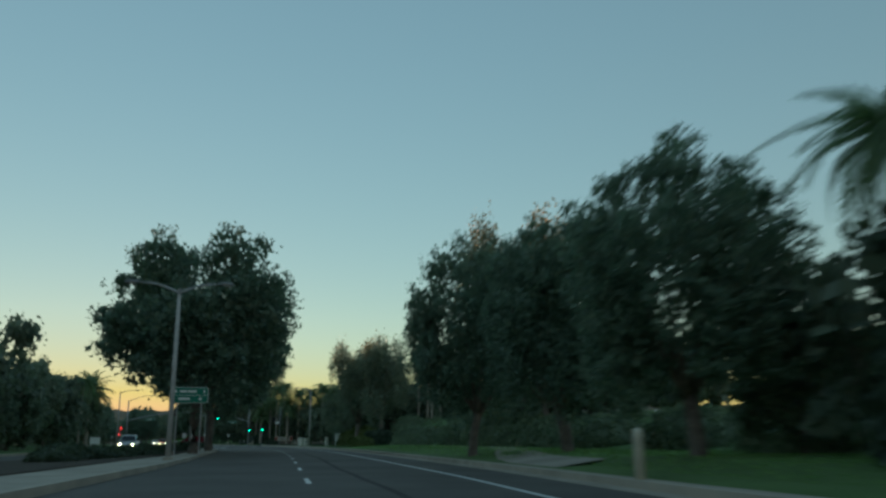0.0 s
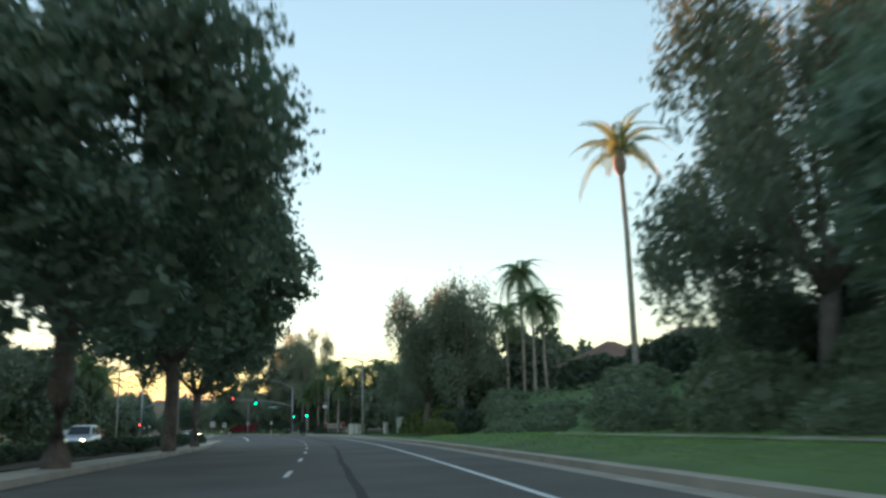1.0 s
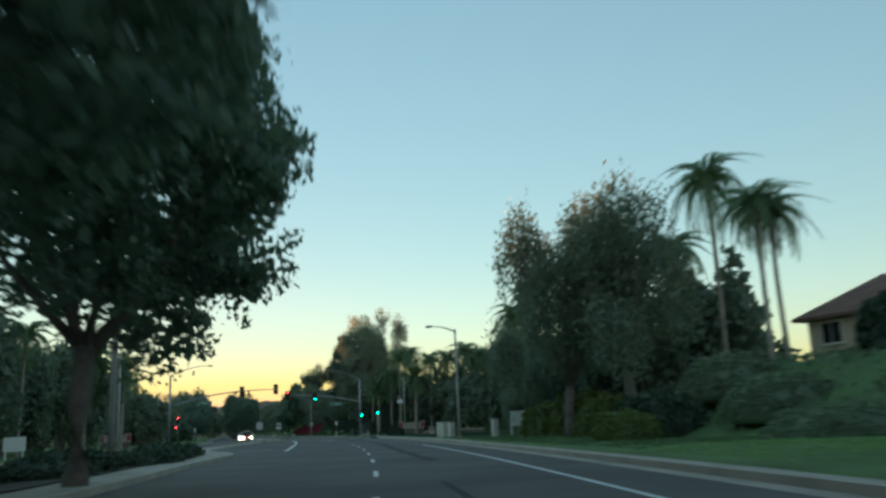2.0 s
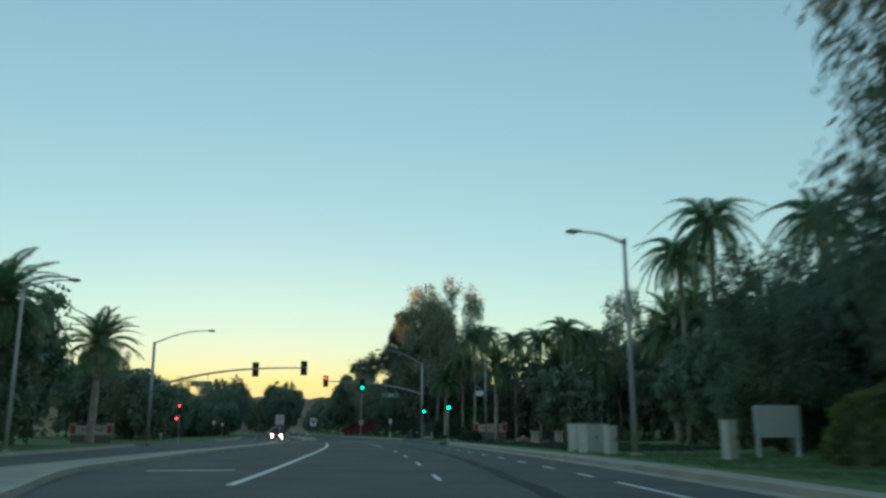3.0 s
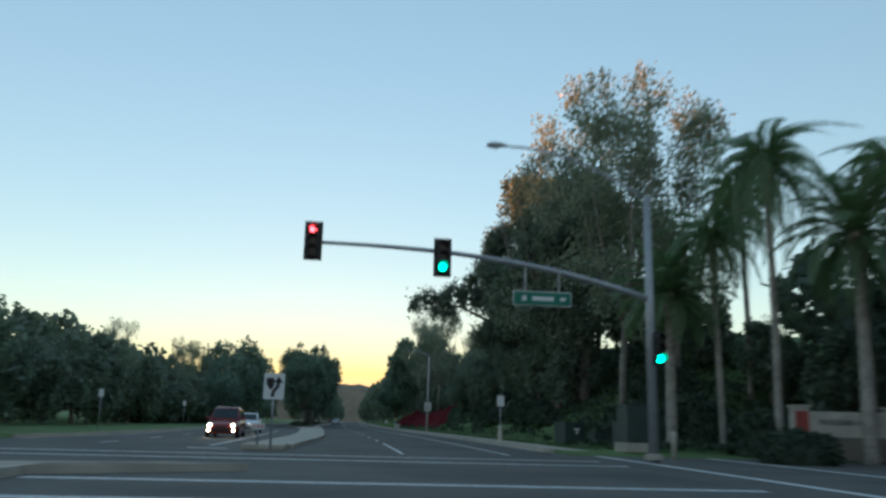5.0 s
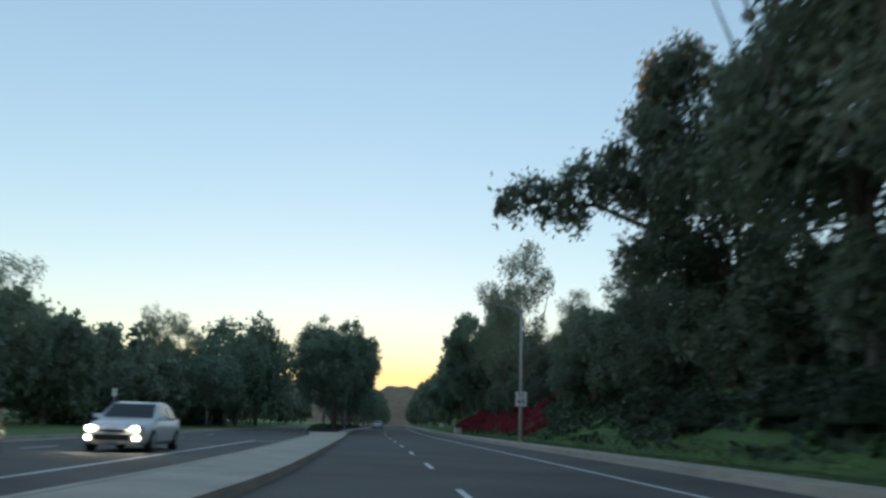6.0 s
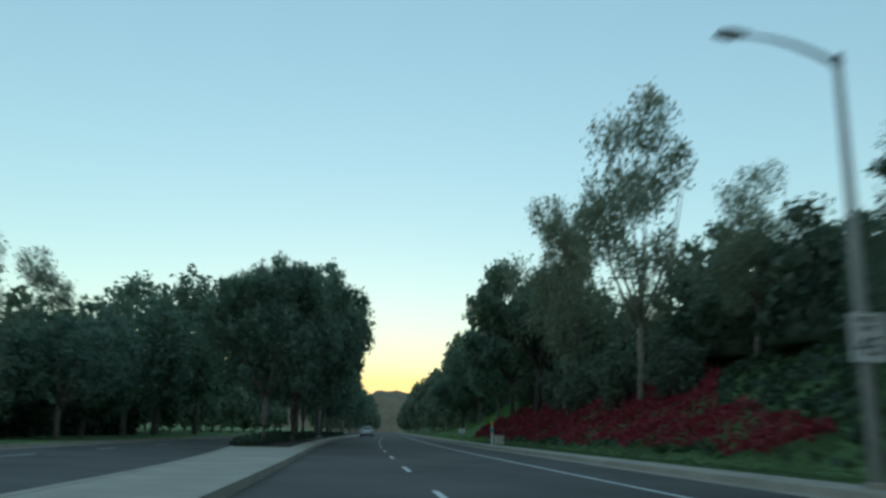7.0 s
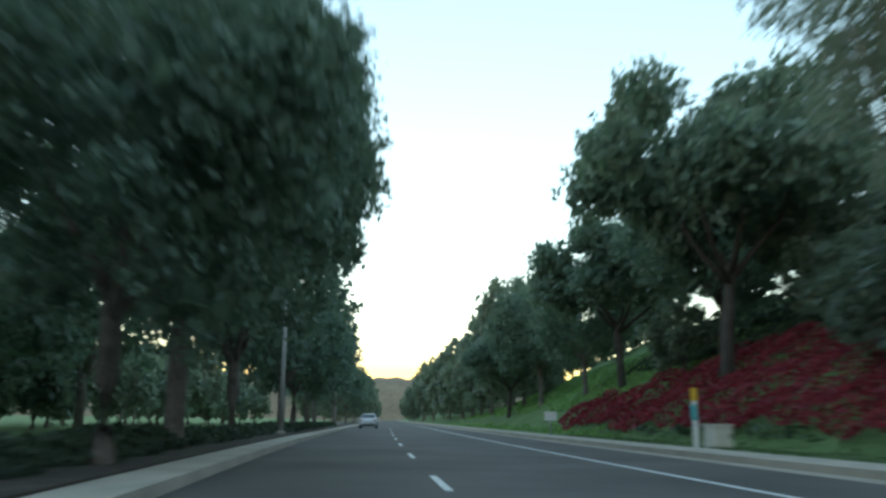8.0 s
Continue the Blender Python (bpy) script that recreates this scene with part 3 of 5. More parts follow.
# broad dark gum with a dense body, 13 m high
_r = random.Random(41)
_l = [(0, 0, 7.2, 3.2, 3.2, 3.6)]
for _i in range(24):
    _a, _u = _r.uniform(0, 6.283), _r.random()
    _w = 4.3 * math.sin(math.pi * (0.2 + 0.65 * _u)) * _r.uniform(0.6, 1.0)
    _k = _r.uniform(0.8, 1.5)
    _l.append((math.cos(_a) * _w, math.sin(_a) * _w, 3.6 + 8.8 * _u, _k, _k, _k))
BROAD = plant("gum_tree", "broad dark gum tree with drooping ragged foliage on the bank", "tree", limbs(41, 13, 0.32, 4.2, 3.8, 11.5, 9, 0.3), BARK, foliage(41, _l, 1150, 13, 0.14, 0.38, 2.6, 0.45, 0.24, 0.6), LEAF_OLIVE, "gum trees")
# great gum whose low limb reaches out over the road, 15 m high
_r = random.Random(44)
_l = [(-1.4, 0, 9.2, 3.4, 3.2, 4.0)]
for _i in range(42):
    _a, _u = _r.uniform(0, 6.283), _r.random()
    _w = 5.0 * math.sin(math.pi * (0.24 + 0.62 * _u)) * _r.uniform(0.55, 1.0)
    _k = _r.uniform(0.8, 1.5)
    _l.append((-1.2 + math.cos(_a) * _w, math.sin(_a) * _w * 0.85, 5.2 + 9.9 * _u, _k, _k, _k))
for _x, _z, _k in ((-5.2, 9.0, 1.3), (-6.6, 9.3, 1.2), (-7.7, 8.7, 1.0), (-8.8, 9.0, 0.95), (-9.9, 8.8, 0.8), (-10.3, 8.0, 0.6), (-7.0, 7.7, 0.8), (-8.2, 7.8, 0.5)):
    _l.append((_x, -0.30 * _x + _r.uniform(-0.5, 0.5), _z, _k, _k, _k * 0.9))
_b = limbs(44, 15, 0.36, 3.6, 4.0, 13.2, 9, 0.2)
tube(_b, [(0.1, 0, 3.8), (-2.6, 0.5, 6.2), (-6.0, 1.7, 8.0), (-10.0, 3.0, 8.7)], [0.22, 0.17, 0.11, 0.03], 7)
BIG = plant("gum_tree", "large dark gum tree with a limb reaching over the road", "tree", _b, BARK_DARK, foliage(44, _l, 2000, 14, 0.14, 0.38, 2.6, 0.45, 0.22, 0.55), LEAF_OLIVE, "gum trees")
# weeping pepper trees, 10 m high
WEEP = []
for _s in (51, 52):
    _r = random.Random(_s)
    _l = [(0, 0, 5.6, 2.4, 2.4, 2.8)]
    for _i in range(20):
        _a, _u = _r.uniform(0, 6.283), _r.random()
        _w = 3.7 * math.sqrt(1 - (_u * 0.9) ** 2) * _r.uniform(0.55, 1.0)
        _k = _r.uniform(0.7, 1.2)
        _l.append((math.cos(_a) * _w, math.sin(_a) * _w, 2.6 + 6.8 * _u, _k, _k, _k * 1.5))
    _q = foliage(_s, _l, 1100, 15, 0.085, 0.36, 3.2, 0.75, 0.12, 0.5)
    WEEP.append(plant("pepper_tree", "weeping pepper tree with feathery hanging twigs", "tree", limbs(_s, 10, 0.27, 2.4, 2.8, 8.6, 8, 0.4), BARK, _q, LEAF_OLIVE, "pepper trees"))
# umbrella pine on the bank, 11 m
_r = random.Random(61)
_l = []
for _i in range(36):
    _a = _r.uniform(0, 6.283)
    _w = 4.2 * math.sqrt(_r.random())
    _l.append((math.cos(_a) * _w, math.sin(_a) * _w, 4.3 + 4.9 * _r.random() * (1 - _w / 9) - 0.10 * _w, 1.2, 1.2, 0.95))
PINE = plant("pine_tree", "broad-topped dark pine on the bank", "tree", limbs(61, 11, 0.20, 3.0, 3.0, 7.0, 6, 0.3), BARK_DARK, foliage(61, _l, 1300, 13, 0.13, 0.33, 2.4, 0.0, 0.26, 0.4), LEAF_DARK, "bank trees")
# low scrubby tree for the woods behind, 7 m
WOOD = []
for _s, _n, _k, _z in ((71, 350, 9, 0.16), (72, 350, 9, 0.16), (73, 200, 6, 0.30), (74, 200, 6, 0.30)):
    _q = foliage(_s, round_lobes(_s, 3.3, 0.4, 7.4, 24), _n, _k, _z, 0.36, 2.0, 0.15, 0.36 if _n > 300 else 0.46)
    WOOD.append(plant("scrub_tree", "dark bushy tree at the edge of the woods", "tree", limbs(_s, 7, 0.18, 1.6, 2.0, 5.6, 6), BARK, _q, LEAF_OLIVE, "woodland edge"))


def frond_mesh(name, length, arch, leaflets, width, seed, stiff=0.0):
    """A feather leaf along +x: a bent rib with leaflets on both sides."""
    rng = np.random.default_rng(seed)
    t = np.linspace(0.06, 1, leaflets)
    x = length * (t - 0.24 * arch * t ** 2.4)
    z = length * (0.42 * t - arch * 0.86 * t ** 2.2)
    pts = np.stack([x, np.zeros_like(x), z], 1)
    d = np.gradient(pts, axis=0)
    d /= np.linalg.norm(d, axis=1)[:, None]
    q = []
    for side in (-1, 1):
        ll = width * np.sin(np.pi * (0.12 + 0.80 * t)) ** 0.7 * rng.uniform(0.85, 1.15, leaflets)
        dirn = d * 0.55 + np.array((0, side, 0)) * 0.9 + np.array((0, 0, -0.75 + stiff)) * rng.uniform(0.7, 1.2, leaflets)[:, None]
        dirn /= np.linalg.norm(dirn, axis=1)[:, None]
        tip = pts + dirn * ll[:, None]
        w = d * 0.045
        mid = pts * 0.5 + tip * 0.5
        q.append(np.stack([pts - w * 0.5, mid - w, tip, mid + w], 1))
    up = np.array((0, 0.03, 0))
    q.append(np.stack([pts[:-1] - up, pts[1:] - up, pts[1:] + up, pts[:-1] + up], 1))
    return quads_of(name, np.concatenate(q), LEAF_PALM)


def palm(label, height, radius, fronds, meshes, lifts, bulge=0.0, group="palms", trunk_mat=None, shaft=None):
    ob = thing("palm_tree", Matrix(), label, "palm", group)
    bm = bmesh.new()
    n = 14
    zs = [height * i / n for i in range(n + 1)]
    tube(bm, [(0.12 * math.sin(z * 0.25), 0.08 * math.sin(z * 0.4), z - 0.2) for z in zs],
         [radius * (1.3 if i == 0 else 1.0 - 0.3 * i / n + 0.04 * (i % 2)) for i in range(n + 1)], 9)
    part("trunk", bm, trunk_mat or PALM_BARK, ob, "", True)
    top = Vector((0.12 * math.sin(height * 0.25), 0.08 * math.sin(height * 0.4), height - 0.2))
    if shaft or bulge:
        bm = bmesh.new()
        k = bulge or radius * 0.9
        tube(bm, [top + Vector((0, 0, z)) for z in (-0.9, -0.5, 0.0, 0.5, 0.9)], [radius * 0.72, k * 0.9, k, k * 0.75, k * 0.3], 9)
        part("crownshaft", bm, shaft or PALM_BARK, ob, "", True)
    rnd = random.Random(int(height * 100) + fronds)
    for i in range(fronds):
        me = meshes[i % len(meshes)]
        f = part("frond", me, LEAF_PALM, ob)
        u = i / fronds
        f.matrix_basis = Matrix.Translation(top + Vector((0, 0, 0.5))) @ Matrix.Rotation(i * 2.39996 + rnd.uniform(-0.2, 0.2), 4, "Z") @ \
            Matrix.Rotation(-radians(lifts[0] + (lifts[1] - lifts[0]) * u + rnd.uniform(-6, 6)), 4, "Y")
    return ob


_fq = [frond_mesh("frond", 3.5, 1.45, 40, 0.85, 1), frond_mesh("frond", 3.2, 1.25, 40, 0.8, 2)]
_fd = [frond_mesh("frond", 4.0, 0.62, 44, 0.70, 3, 0.4), frond_mesh("frond", 3.6, 0.9, 44, 0.66, 4, 0.4)]
QUEEN = palm("slender queen palm with drooping feather fronds", 10.0, 0.17, 26, _fq, (68, -32), 0.22)
DATE = palm("date palm with a stiff spiky crown", 8.0, 0.30, 46, _fd, (80, -48), 0.42)
_ft = [frond_mesh("frond", 4.2, 1.2, 40, 0.85, 5), frond_mesh("frond", 3.8, 1.0, 40, 0.8, 6)]
TALL = palm("tall slender palm catching the last orange sun", 13.6, 0.21, 16, _ft, (80, -5), 0.44, "tall palm")


def shrub(name, label, sx, sy, sz, seed, leaf, leaves=2600, size=0.13, category="hedge", group="hedges", core=True):
    """A clipped mound: a soft-sided body under a skin of small leaves."""
    rng = np.random.default_rng(seed)
    ob = thing(name, Matrix(), label, category, group)
    n = leaves
    v = rng.normal(size=(n, 3))
    v[:, 2] = np.abs(v[:, 2])
    v /= np.linalg.norm(v, axis=1)[:, None]
    sq = np.sign(v) * np.abs(v) ** 0.85
    lump = 1 + 0.06 * np.sin(3.1 * sq[:, :1] * 3 + seed) + 0.05 * np.sin(4.7 * sq[:, 1:2] * 3)
    p = sq * np.array((sx, sy, sz)) * lump * rng.uniform(0.93, 1.05, (n, 1))
    part("leaves", quads_of("leaves", leaf_quads(rng, p, size, 1.6, 0.0), leaf), leaf, ob)
    if core:
        bm = bmesh.new()
        bmesh.ops.create_icosphere(bm, subdivisions=3, radius=1.0)
        for w in bm.verts:
            c = np.array(w.co)
            c[2] = max(c[2], -0.1)
            c = np.sign(c) * np.abs(c) ** 0.85
            w.co = Vector((c[0] * sx * 0.94, c[1] * sy * 0.94, c[2] * sz * 0.93))
        part("inner_growth", bm, leaf, ob, "", True)
    return ob


MOUND = [shrub("hedge", "rounded grey-green clipped hedge at the foot of the bank", 3.6, 2.0, 2.1, 5, LEAF_HEDGE, 4200),
         shrub("hedge", "rounded grey-green clipped hedge at the foot of the bank", 2.6, 1.9, 2.4, 6, LEAF_HEDGE, 3600)]
BUSH_Y = shrub("shrub", "yellow-green rounded shrub on the lawn", 1.5, 1.3, 1.3, 7, LEAF_YELLOW, 2200, 0.12, "shrub", "shrubs")
BUSH_D = shrub("shrub", "dark green rounded shrub", 1.4, 1.2, 1.15, 8, LEAF_COVER, 2000, 0.13, "shrub", "shrubs")
LOW = shrub("shrub", "low dark green planting in the median bed", 1.7, 0.9, 0.5, 9, LEAF_COVER, 1000, 0.12, "shrub", "median planting")

# -- where they stand: road's y, offset, scale, turn, height factor
set_out(ROUND[0], [(76, -6.5, 1.3, 20, 0.9), (256, -5.7, 0.84, 60, 1.02), (281, -6.2, 1.2, 200, 1.0)])
set_out(ROUND[1], [(49.5, -6.2, 1.72, 140, 0.84), (265.7, -5.35, 1.06, 200, 0.96)])
set_out(ROUND[2], [(65.5, -6.25, 1.62, 250, 0.92), (272, -5.9, 1.3, 300, 0.95), (314, 12.4, 1.1, 200, 1.0)])
set_out(ROUND_FAR[0], [(296, -6.4, 1.15, 150, 1.0), (345, -6.8, 1.0, 100, 1.0), (262, -17.5, 0.8, 100, 0.9), (277, -19, 1.25, 0, 0.9), (302, -20, 1.6, 200, 0.9), (303, 13.2, 0.95, 30, 0.95),
                       (320, -6.8, 1.0, 10, 1.05), (310, -6.4, 1.0, 40, 1.0), (40.5, 15.2, 1.1, 70, 0.85)])
set_out(ROUND_FAR[1], [(303, -6.6, 1.0, 80, 1.0), (372, -6.8, 0.95, 10, 1.0), (268, -18.5, 0.85, 40, 0.9), (288, -20, 1.6, 50, 0.9), (287, 15.5, 1.2, 70, 0.85), (400, -6.8, 1.0, 90, 1.0)])
set_out(POINTED, [(22.5, 9.8, 0.95, 190, 0.86), (28.5, 7.6, 0.80, 20, 1.08), (12.2, 9.4, 0.85, 100, 0.84)])
set_out(GUM[0], [(195.5, 13.3, 1.3, 0, 0.92), (255.2, 12.3, 1.05, 80, 0.92), (176, 31, 1.05, 130, 1.02), (270, -22.5, 0.85, 40, 0.85), (269, 12.2, 1.0, 10, 0.9)])
set_out(GUM[1], [(197.0, 17.3, 1.3, 60, 0.92), (267.5, 12.6, 0.82, 200, 1.12), (262, -23, 0.85, 10, 0.85), (178, 36, 1.0, 30, 1.05)])
set_out(GUM[2], [(203.5, 12.2, 1.3, 100, 1.0), (251, 16.0, 0.7, 20, 0.8), (236, -25.2, 0.85, 90, 0.8), (204.5, 15.2, 1.2, 0, 0.9), (192, -28.5, 0.75, 140, 0.95)])
set_out(BROAD, [(202.5, 13.6, 1.05, 30, 1.05), (209.5, 14.0, 1.3, 210, 1.05)])
set_out(BIG, [(219.5, 14.8, 1.0, heading(219.5), 1.0)])
set_out(WEEP[0], [(51.0, 17.2, 1.35, 20, 1.2), (102, 15.6, 1.3, 100, 1.08), (105.5, 12.8, 1.15, 40, 1.25), (229.5, 15.5, 1.0, 60, 0.7)])
set_out(WEEP[1], [(119.8, 14.8, 0.9, 120, 0.9), (56.5, 18.0, 1.0, 250, 1.0), (118, 21.5, 1.0, 10, 1.0), (236, 13.5, 0.8, 200, 0.75), (45, 21, 0.9, 200, 0.9)])
set_out(PINE, [(281.5, 13.0, 1.3, 0, 1.2), (296, 13.5, 1.2, 130, 1.1), (322, 11, 0.95, 60, 1.0)])
_ws = []
_rw = random.Random(17)
for y in np.arange(-30, 165, 6.5):
    _ws.append((y, -27 - _rw.uniform(0, 5), _rw.uniform(1.15, 1.6), _rw.uniform(0, 360), _rw.uniform(0.9, 1.2)))
    if int(y) % 2 == 0:
        _ws.append((y + 3, -38 - _rw.uniform(0, 8), _rw.uniform(1.4, 1.8), _rw.uniform(0, 360), 1.0))
for y in np.arange(190, 400, 6.0):
    _ws.append((y, -24.5 - _rw.uniform(0, 4), _rw.uniform(1.0, 1.4), _rw.uniform(0, 360), _rw.uniform(0.85, 1.15)))
    if int(y / 6) % 2 == 0:
        _ws.append((y + 3, -34 - _rw.uniform(0, 6), _rw.uniform(1.4, 1.8), _rw.uniform(0, 360), 1.0))
for y in np.arange(188, 216, 5.0):
    _ws.append((y, 19 + _rw.uniform(0, 4), _rw.uniform(0.6, 0.8), _rw.uniform(0, 360), 1.0))
for y in np.arange(216, 250, 5.5):
    _ws.append((y, 15.5 + _rw.uniform(0, 4), _rw.uniform(0.85, 1.0), _rw.uniform(0, 360), 0.74))
for y in np.arange(250, 280, 5.0):
    _ws.append((y, 18.5 + _rw.uniform(0, 3), _rw.uniform(0.5, 0.7), _rw.uniform(0, 360), 0.85))
for y in np.arange(140, 192, 4.6):
    _ws.append((y, 35 + _rw.uniform(0, 4) - (0 if y < 172 else 12), _rw.uniform(1.15, 1.45), _rw.uniform(0, 360), 1.0))
    _ws.append((y + 2, 44 + _rw.uniform(0, 6) - (0 if y < 172 else 12), _rw.uniform(1.4, 1.7), _rw.uniform(0, 360), 1.1))
for y in np.arange(114, 152, 5.0):
    _ws.append((y, 25 + _rw.uniform(0, 6), _rw.uniform(1.25, 1.5), _rw.uniform(0, 360), 1.1))
for y in np.arange(282, 420, 8.0):
    _ws.append((y, 18.5 + _rw.uniform(0, 5), _rw.uniform(0.8, 1.1), _rw.uniform(0, 360), 0.9))
for y in np.arange(326, 430, 8.0):
    _ws.append((y, 12.0 + _rw.uniform(0, 2), _rw.uniform(1.25, 1.6), _rw.uniform(0, 360), 1.15))
for y in np.arange(430, 620, 15.0):
    _ws.append((y, 9.5 + _rw.uniform(0, 3), _rw.uniform(1.2, 1.7), _rw.uniform(0, 360), 1.2))
    _ws.append((y + 4, -16 - _rw.uniform(0, 5), _rw.uniform(1.3, 1.8), _rw.uniform(0, 360), 1.2))
    _ws.append((y + 6, -6.8, _rw.uniform(1.1, 1.4), _rw.uniform(0, 360), 1.2))
_ws += [(253.5, 13.2, 0.5, 0, 0.9), (259, 12.8, 0.5, 70, 1.0), (266, 12.4, 0.55, 10, 0.9), (271.5, 13.0, 0.6, 140, 0.9), (262, 21.5, 0.95, 0, 0.9), (268, 22, 1.0, 60, 0.9), (80.5, 26.5, 0.7, 30, 0.7), (905, -9, 2.0, 0, 1.0), (908, -3, 2.2, 50, 1.0), (906, 3, 2.0, 90, 1.1), (910, 9, 2.3, 0, 1.0), (276, 15.0, 0.55, 0, 0.8), (288, 14.0, 0.6, 90, 0.8), (280, 17.0, 0.7, 90, 0.8), (50, 20.5, 0.75, 40, 0.8), (57, 21.5, 0.75, 100, 0.75), (63.5, 22.5, 0.7, 10, 0.7), (44, 19.5, 0.8, 70, 0.85), (49, 30, 1.0, 0, 0.9), (54.5, 32, 1.05, 60, 0.9), (60.5, 31, 0.9, 130, 0.85), (9.5, 12.4, 0.78, 0, 1.0), (4.5, 12.6, 0.8, 50, 1.0), (13.5, 13.2, 0.6, 120, 0.85), (46, 19.5, 0.85, 0, 0.85), (53, 21, 0.9, 80, 0.85), (39, 18.5, 0.8, 140, 0.85), (258, -21, 0.95, 0, 0.9), (266, -22, 1.0, 90, 0.9), (251, -21.5, 0.9, 200, 0.8)]
for y in np.arange(108, 140, 4.2):
    _ws.append((y, 18.5 + _rw.uniform(0, 2.5), _rw.uniform(0.95, 1.2), _rw.uniform(0, 360), 0.95))
for y in np.arange(203, 240, 3.8):
    _ws.append((y, 12.6 + _rw.uniform(0, 2.2), _rw.uniform(0.6, 0.8), _rw.uniform(0, 360), 0.9))
_near = [w for w in _ws if 40 < w[0] < 290 and -31 < w[1] < 23]
_back = [w for w in _ws if w not in _near]
for _i in (0, 1):
    set_out(WOOD[_i], _near[_i::2])
    set_out(WOOD[2 + _i], _back[_i::2])
set_out(QUEEN, [(184.7, 15.6, 1.05, 0, 1.15), (183, 20.5, 1.0, 40, 1.15), (178.4, 22.1, 1.05, 80, 1.08), (175.4, 24.1, 1.1, 120, 1.1), (177.7, 27.6, 1.0, 160, 1.15),
                (172.7, 27.1, 1.0, 200, 0.78), (138.9, 19.4, 1.05, 30, 1.15), (135.6, 20.0, 1.05, 70, 1.28), (125.6, 20.6, 1.0, 110, 1.06), (104, 22.8, 1.0, 0, 1.25),
                (111.2, 23.6, 1.0, 50, 1.05), (96.4, 21.2, 0.85, 10, 1.0), (97.2, 22.7, 0.85, 150, 0.98), (8.0, 12.4, 0.85, 60, 0.80), (122, -25, 0.9, 90, 1.0),
                (66, -31, 0.8, 0, 0.8), (188, 15.0, 0.95, 210, 1.0), (194, 20, 1.0, 250, 1.1), (248, -27, 0.7, 40, 0.75)])
set_out(DATE, [(182.1, 17.6, 0.95, 0, 1.1), (180.5, 25.0, 0.95, 60, 1.1), (147.5, 22.9, 1.05, 100, 1.0), (170.1, -26.2, 1.35, 30, 0.85), (143.1, -25.5, 1.3, 80, 0.88), (152, -30, 1.0, 10, 0.9), (188.5, 12.8, 0.9, 40, 0.95)])
set_out(TALL, [(74.3, 20.6, 1.0, 25, 1.09)])
set_out(MOUND[0], [(24, 15.6, 0.95, 80, 0.85), (38, 14.6, 1.0, 105, 0.95), (61, 15.0, 0.95, 100, 0.8), (72, 13.8, 0.8, 98, 0.85), (81, 14.2, 0.85, 110, 0.7), (16, 15.6, 1.0, 95, 1.0), (6, 15.6, 1.05, 95, 1.0), (-5, 15.4, 1.05, 95, 1.0)], 0.35)
set_out(MOUND[1], [(31.5, 15.2, 1.05, 90, 0.7), (45.5, 14.8, 1.05, 100, 0.62), (53, 15.6, 1.25, 95, 0.85), (66.5, 16.6, 1.1, 95, 0.62), (76.5, 16.2, 1.0, 95, 0.6), (88, 16.4, 1.1, 95, 0.62), (49, 18.6, 1.2, 80, 0.9), (58, 18.5, 1.3, 90, 0.75), (70, 18.8, 1.2, 70, 0.6), (95, 18, 1.2, 90, 0.7)], 0.35)
set_out(BUSH_Y, [(91.2, 11.0, 0.95, 0, 1.0), (112.5, 13.8, 1.5, 60, 1.1), (107, 14.5, 1.6, 0, 1.2), (101.5, 14.0, 1.5, 90, 1.1)])
set_out(BUSH_D, [(93.5, 13.5, 1.5, 30, 1.2), (115.5, 16.5, 1.4, 20, 1.2), (122, 17, 1.3, 60, 1.2), (181, 14.0, 1.0, 0, 0.9), (186, 16, 1.3, 60, 1.2), (203, 11.3, 1.0, 0, 0.8), (206.5, 11.6, 1.2, 40, 0.9),
                 (211, 12.0, 1.3, 90, 0.9), (230, 16.0, 1.6, 0, 1.2), (236, 16.5, 1.7, 60, 1.2), (242, 16.2, 1.6, 20, 1.3), (248, 17.0, 1.8, 80, 1.2), (254, 17.2, 1.7, 10, 1.3), (260, 17.6, 1.8, 40, 1.2), (266, 17.4, 1.7, 70, 1.3), (272, 17.6, 1.6, 0, 1.2), (216, 11.4, 1.1, 10, 0.8), (222, 11.8, 1.2, 70, 0.9), (4, 10.6, 1.6, 0, 1.5), (0.5, 11.5, 1.9, 60, 1.8), (192, 12.6, 1.3, 0, 1.1), (190, 14.5, 1.4, 40, 1.3), (196, 16, 1.4, 20, 1.3),
                 (252, -25.5, 2.2, 0, 1.3), (258, -26.5, 2.3, 50, 1.3), (264, -25, 2.2, 90, 1.4), (270, -26, 2.4, 20, 1.3), (276, -25, 2.2, 70, 1.4), (282, -26, 2.3, 40, 1.3), (288, -25, 2.3, 10, 1.4), (70, 22.5, 1.9, 30, 1.2), (74.5, 24.0, 2.0, 70, 1.2), (84, 22.5, 2.0, 0, 1.0), (79.5, 24.5, 2.2, 90, 1.1), (88, 23.0, 1.8, 40, 1.2), (160, 34, 1.6, 0, 1.4), (153, 33, 1.6, 40, 1.3), (167, 33.5, 1.6, 80, 1.4)])
_lw = [(y, -9.0 + _rw.uniform(-0.7, 0.7), _rw.uniform(0.8, 1.15), _rw.uniform(70, 110), _rw.uniform(0.8, 1.2)) for y in np.arange(28, 100, 2.6)]
_lw += [(y, -5.9 - 0.6 * smooth(256, 275, y) + _rw.uniform(-0.5, 0.2), _rw.uniform(0.75, 1.05), _rw.uniform(80, 110), _rw.uniform(0.8, 1.1)) for y in np.arange(255, 330, 2.6)]
set_out(LOW, _lw)


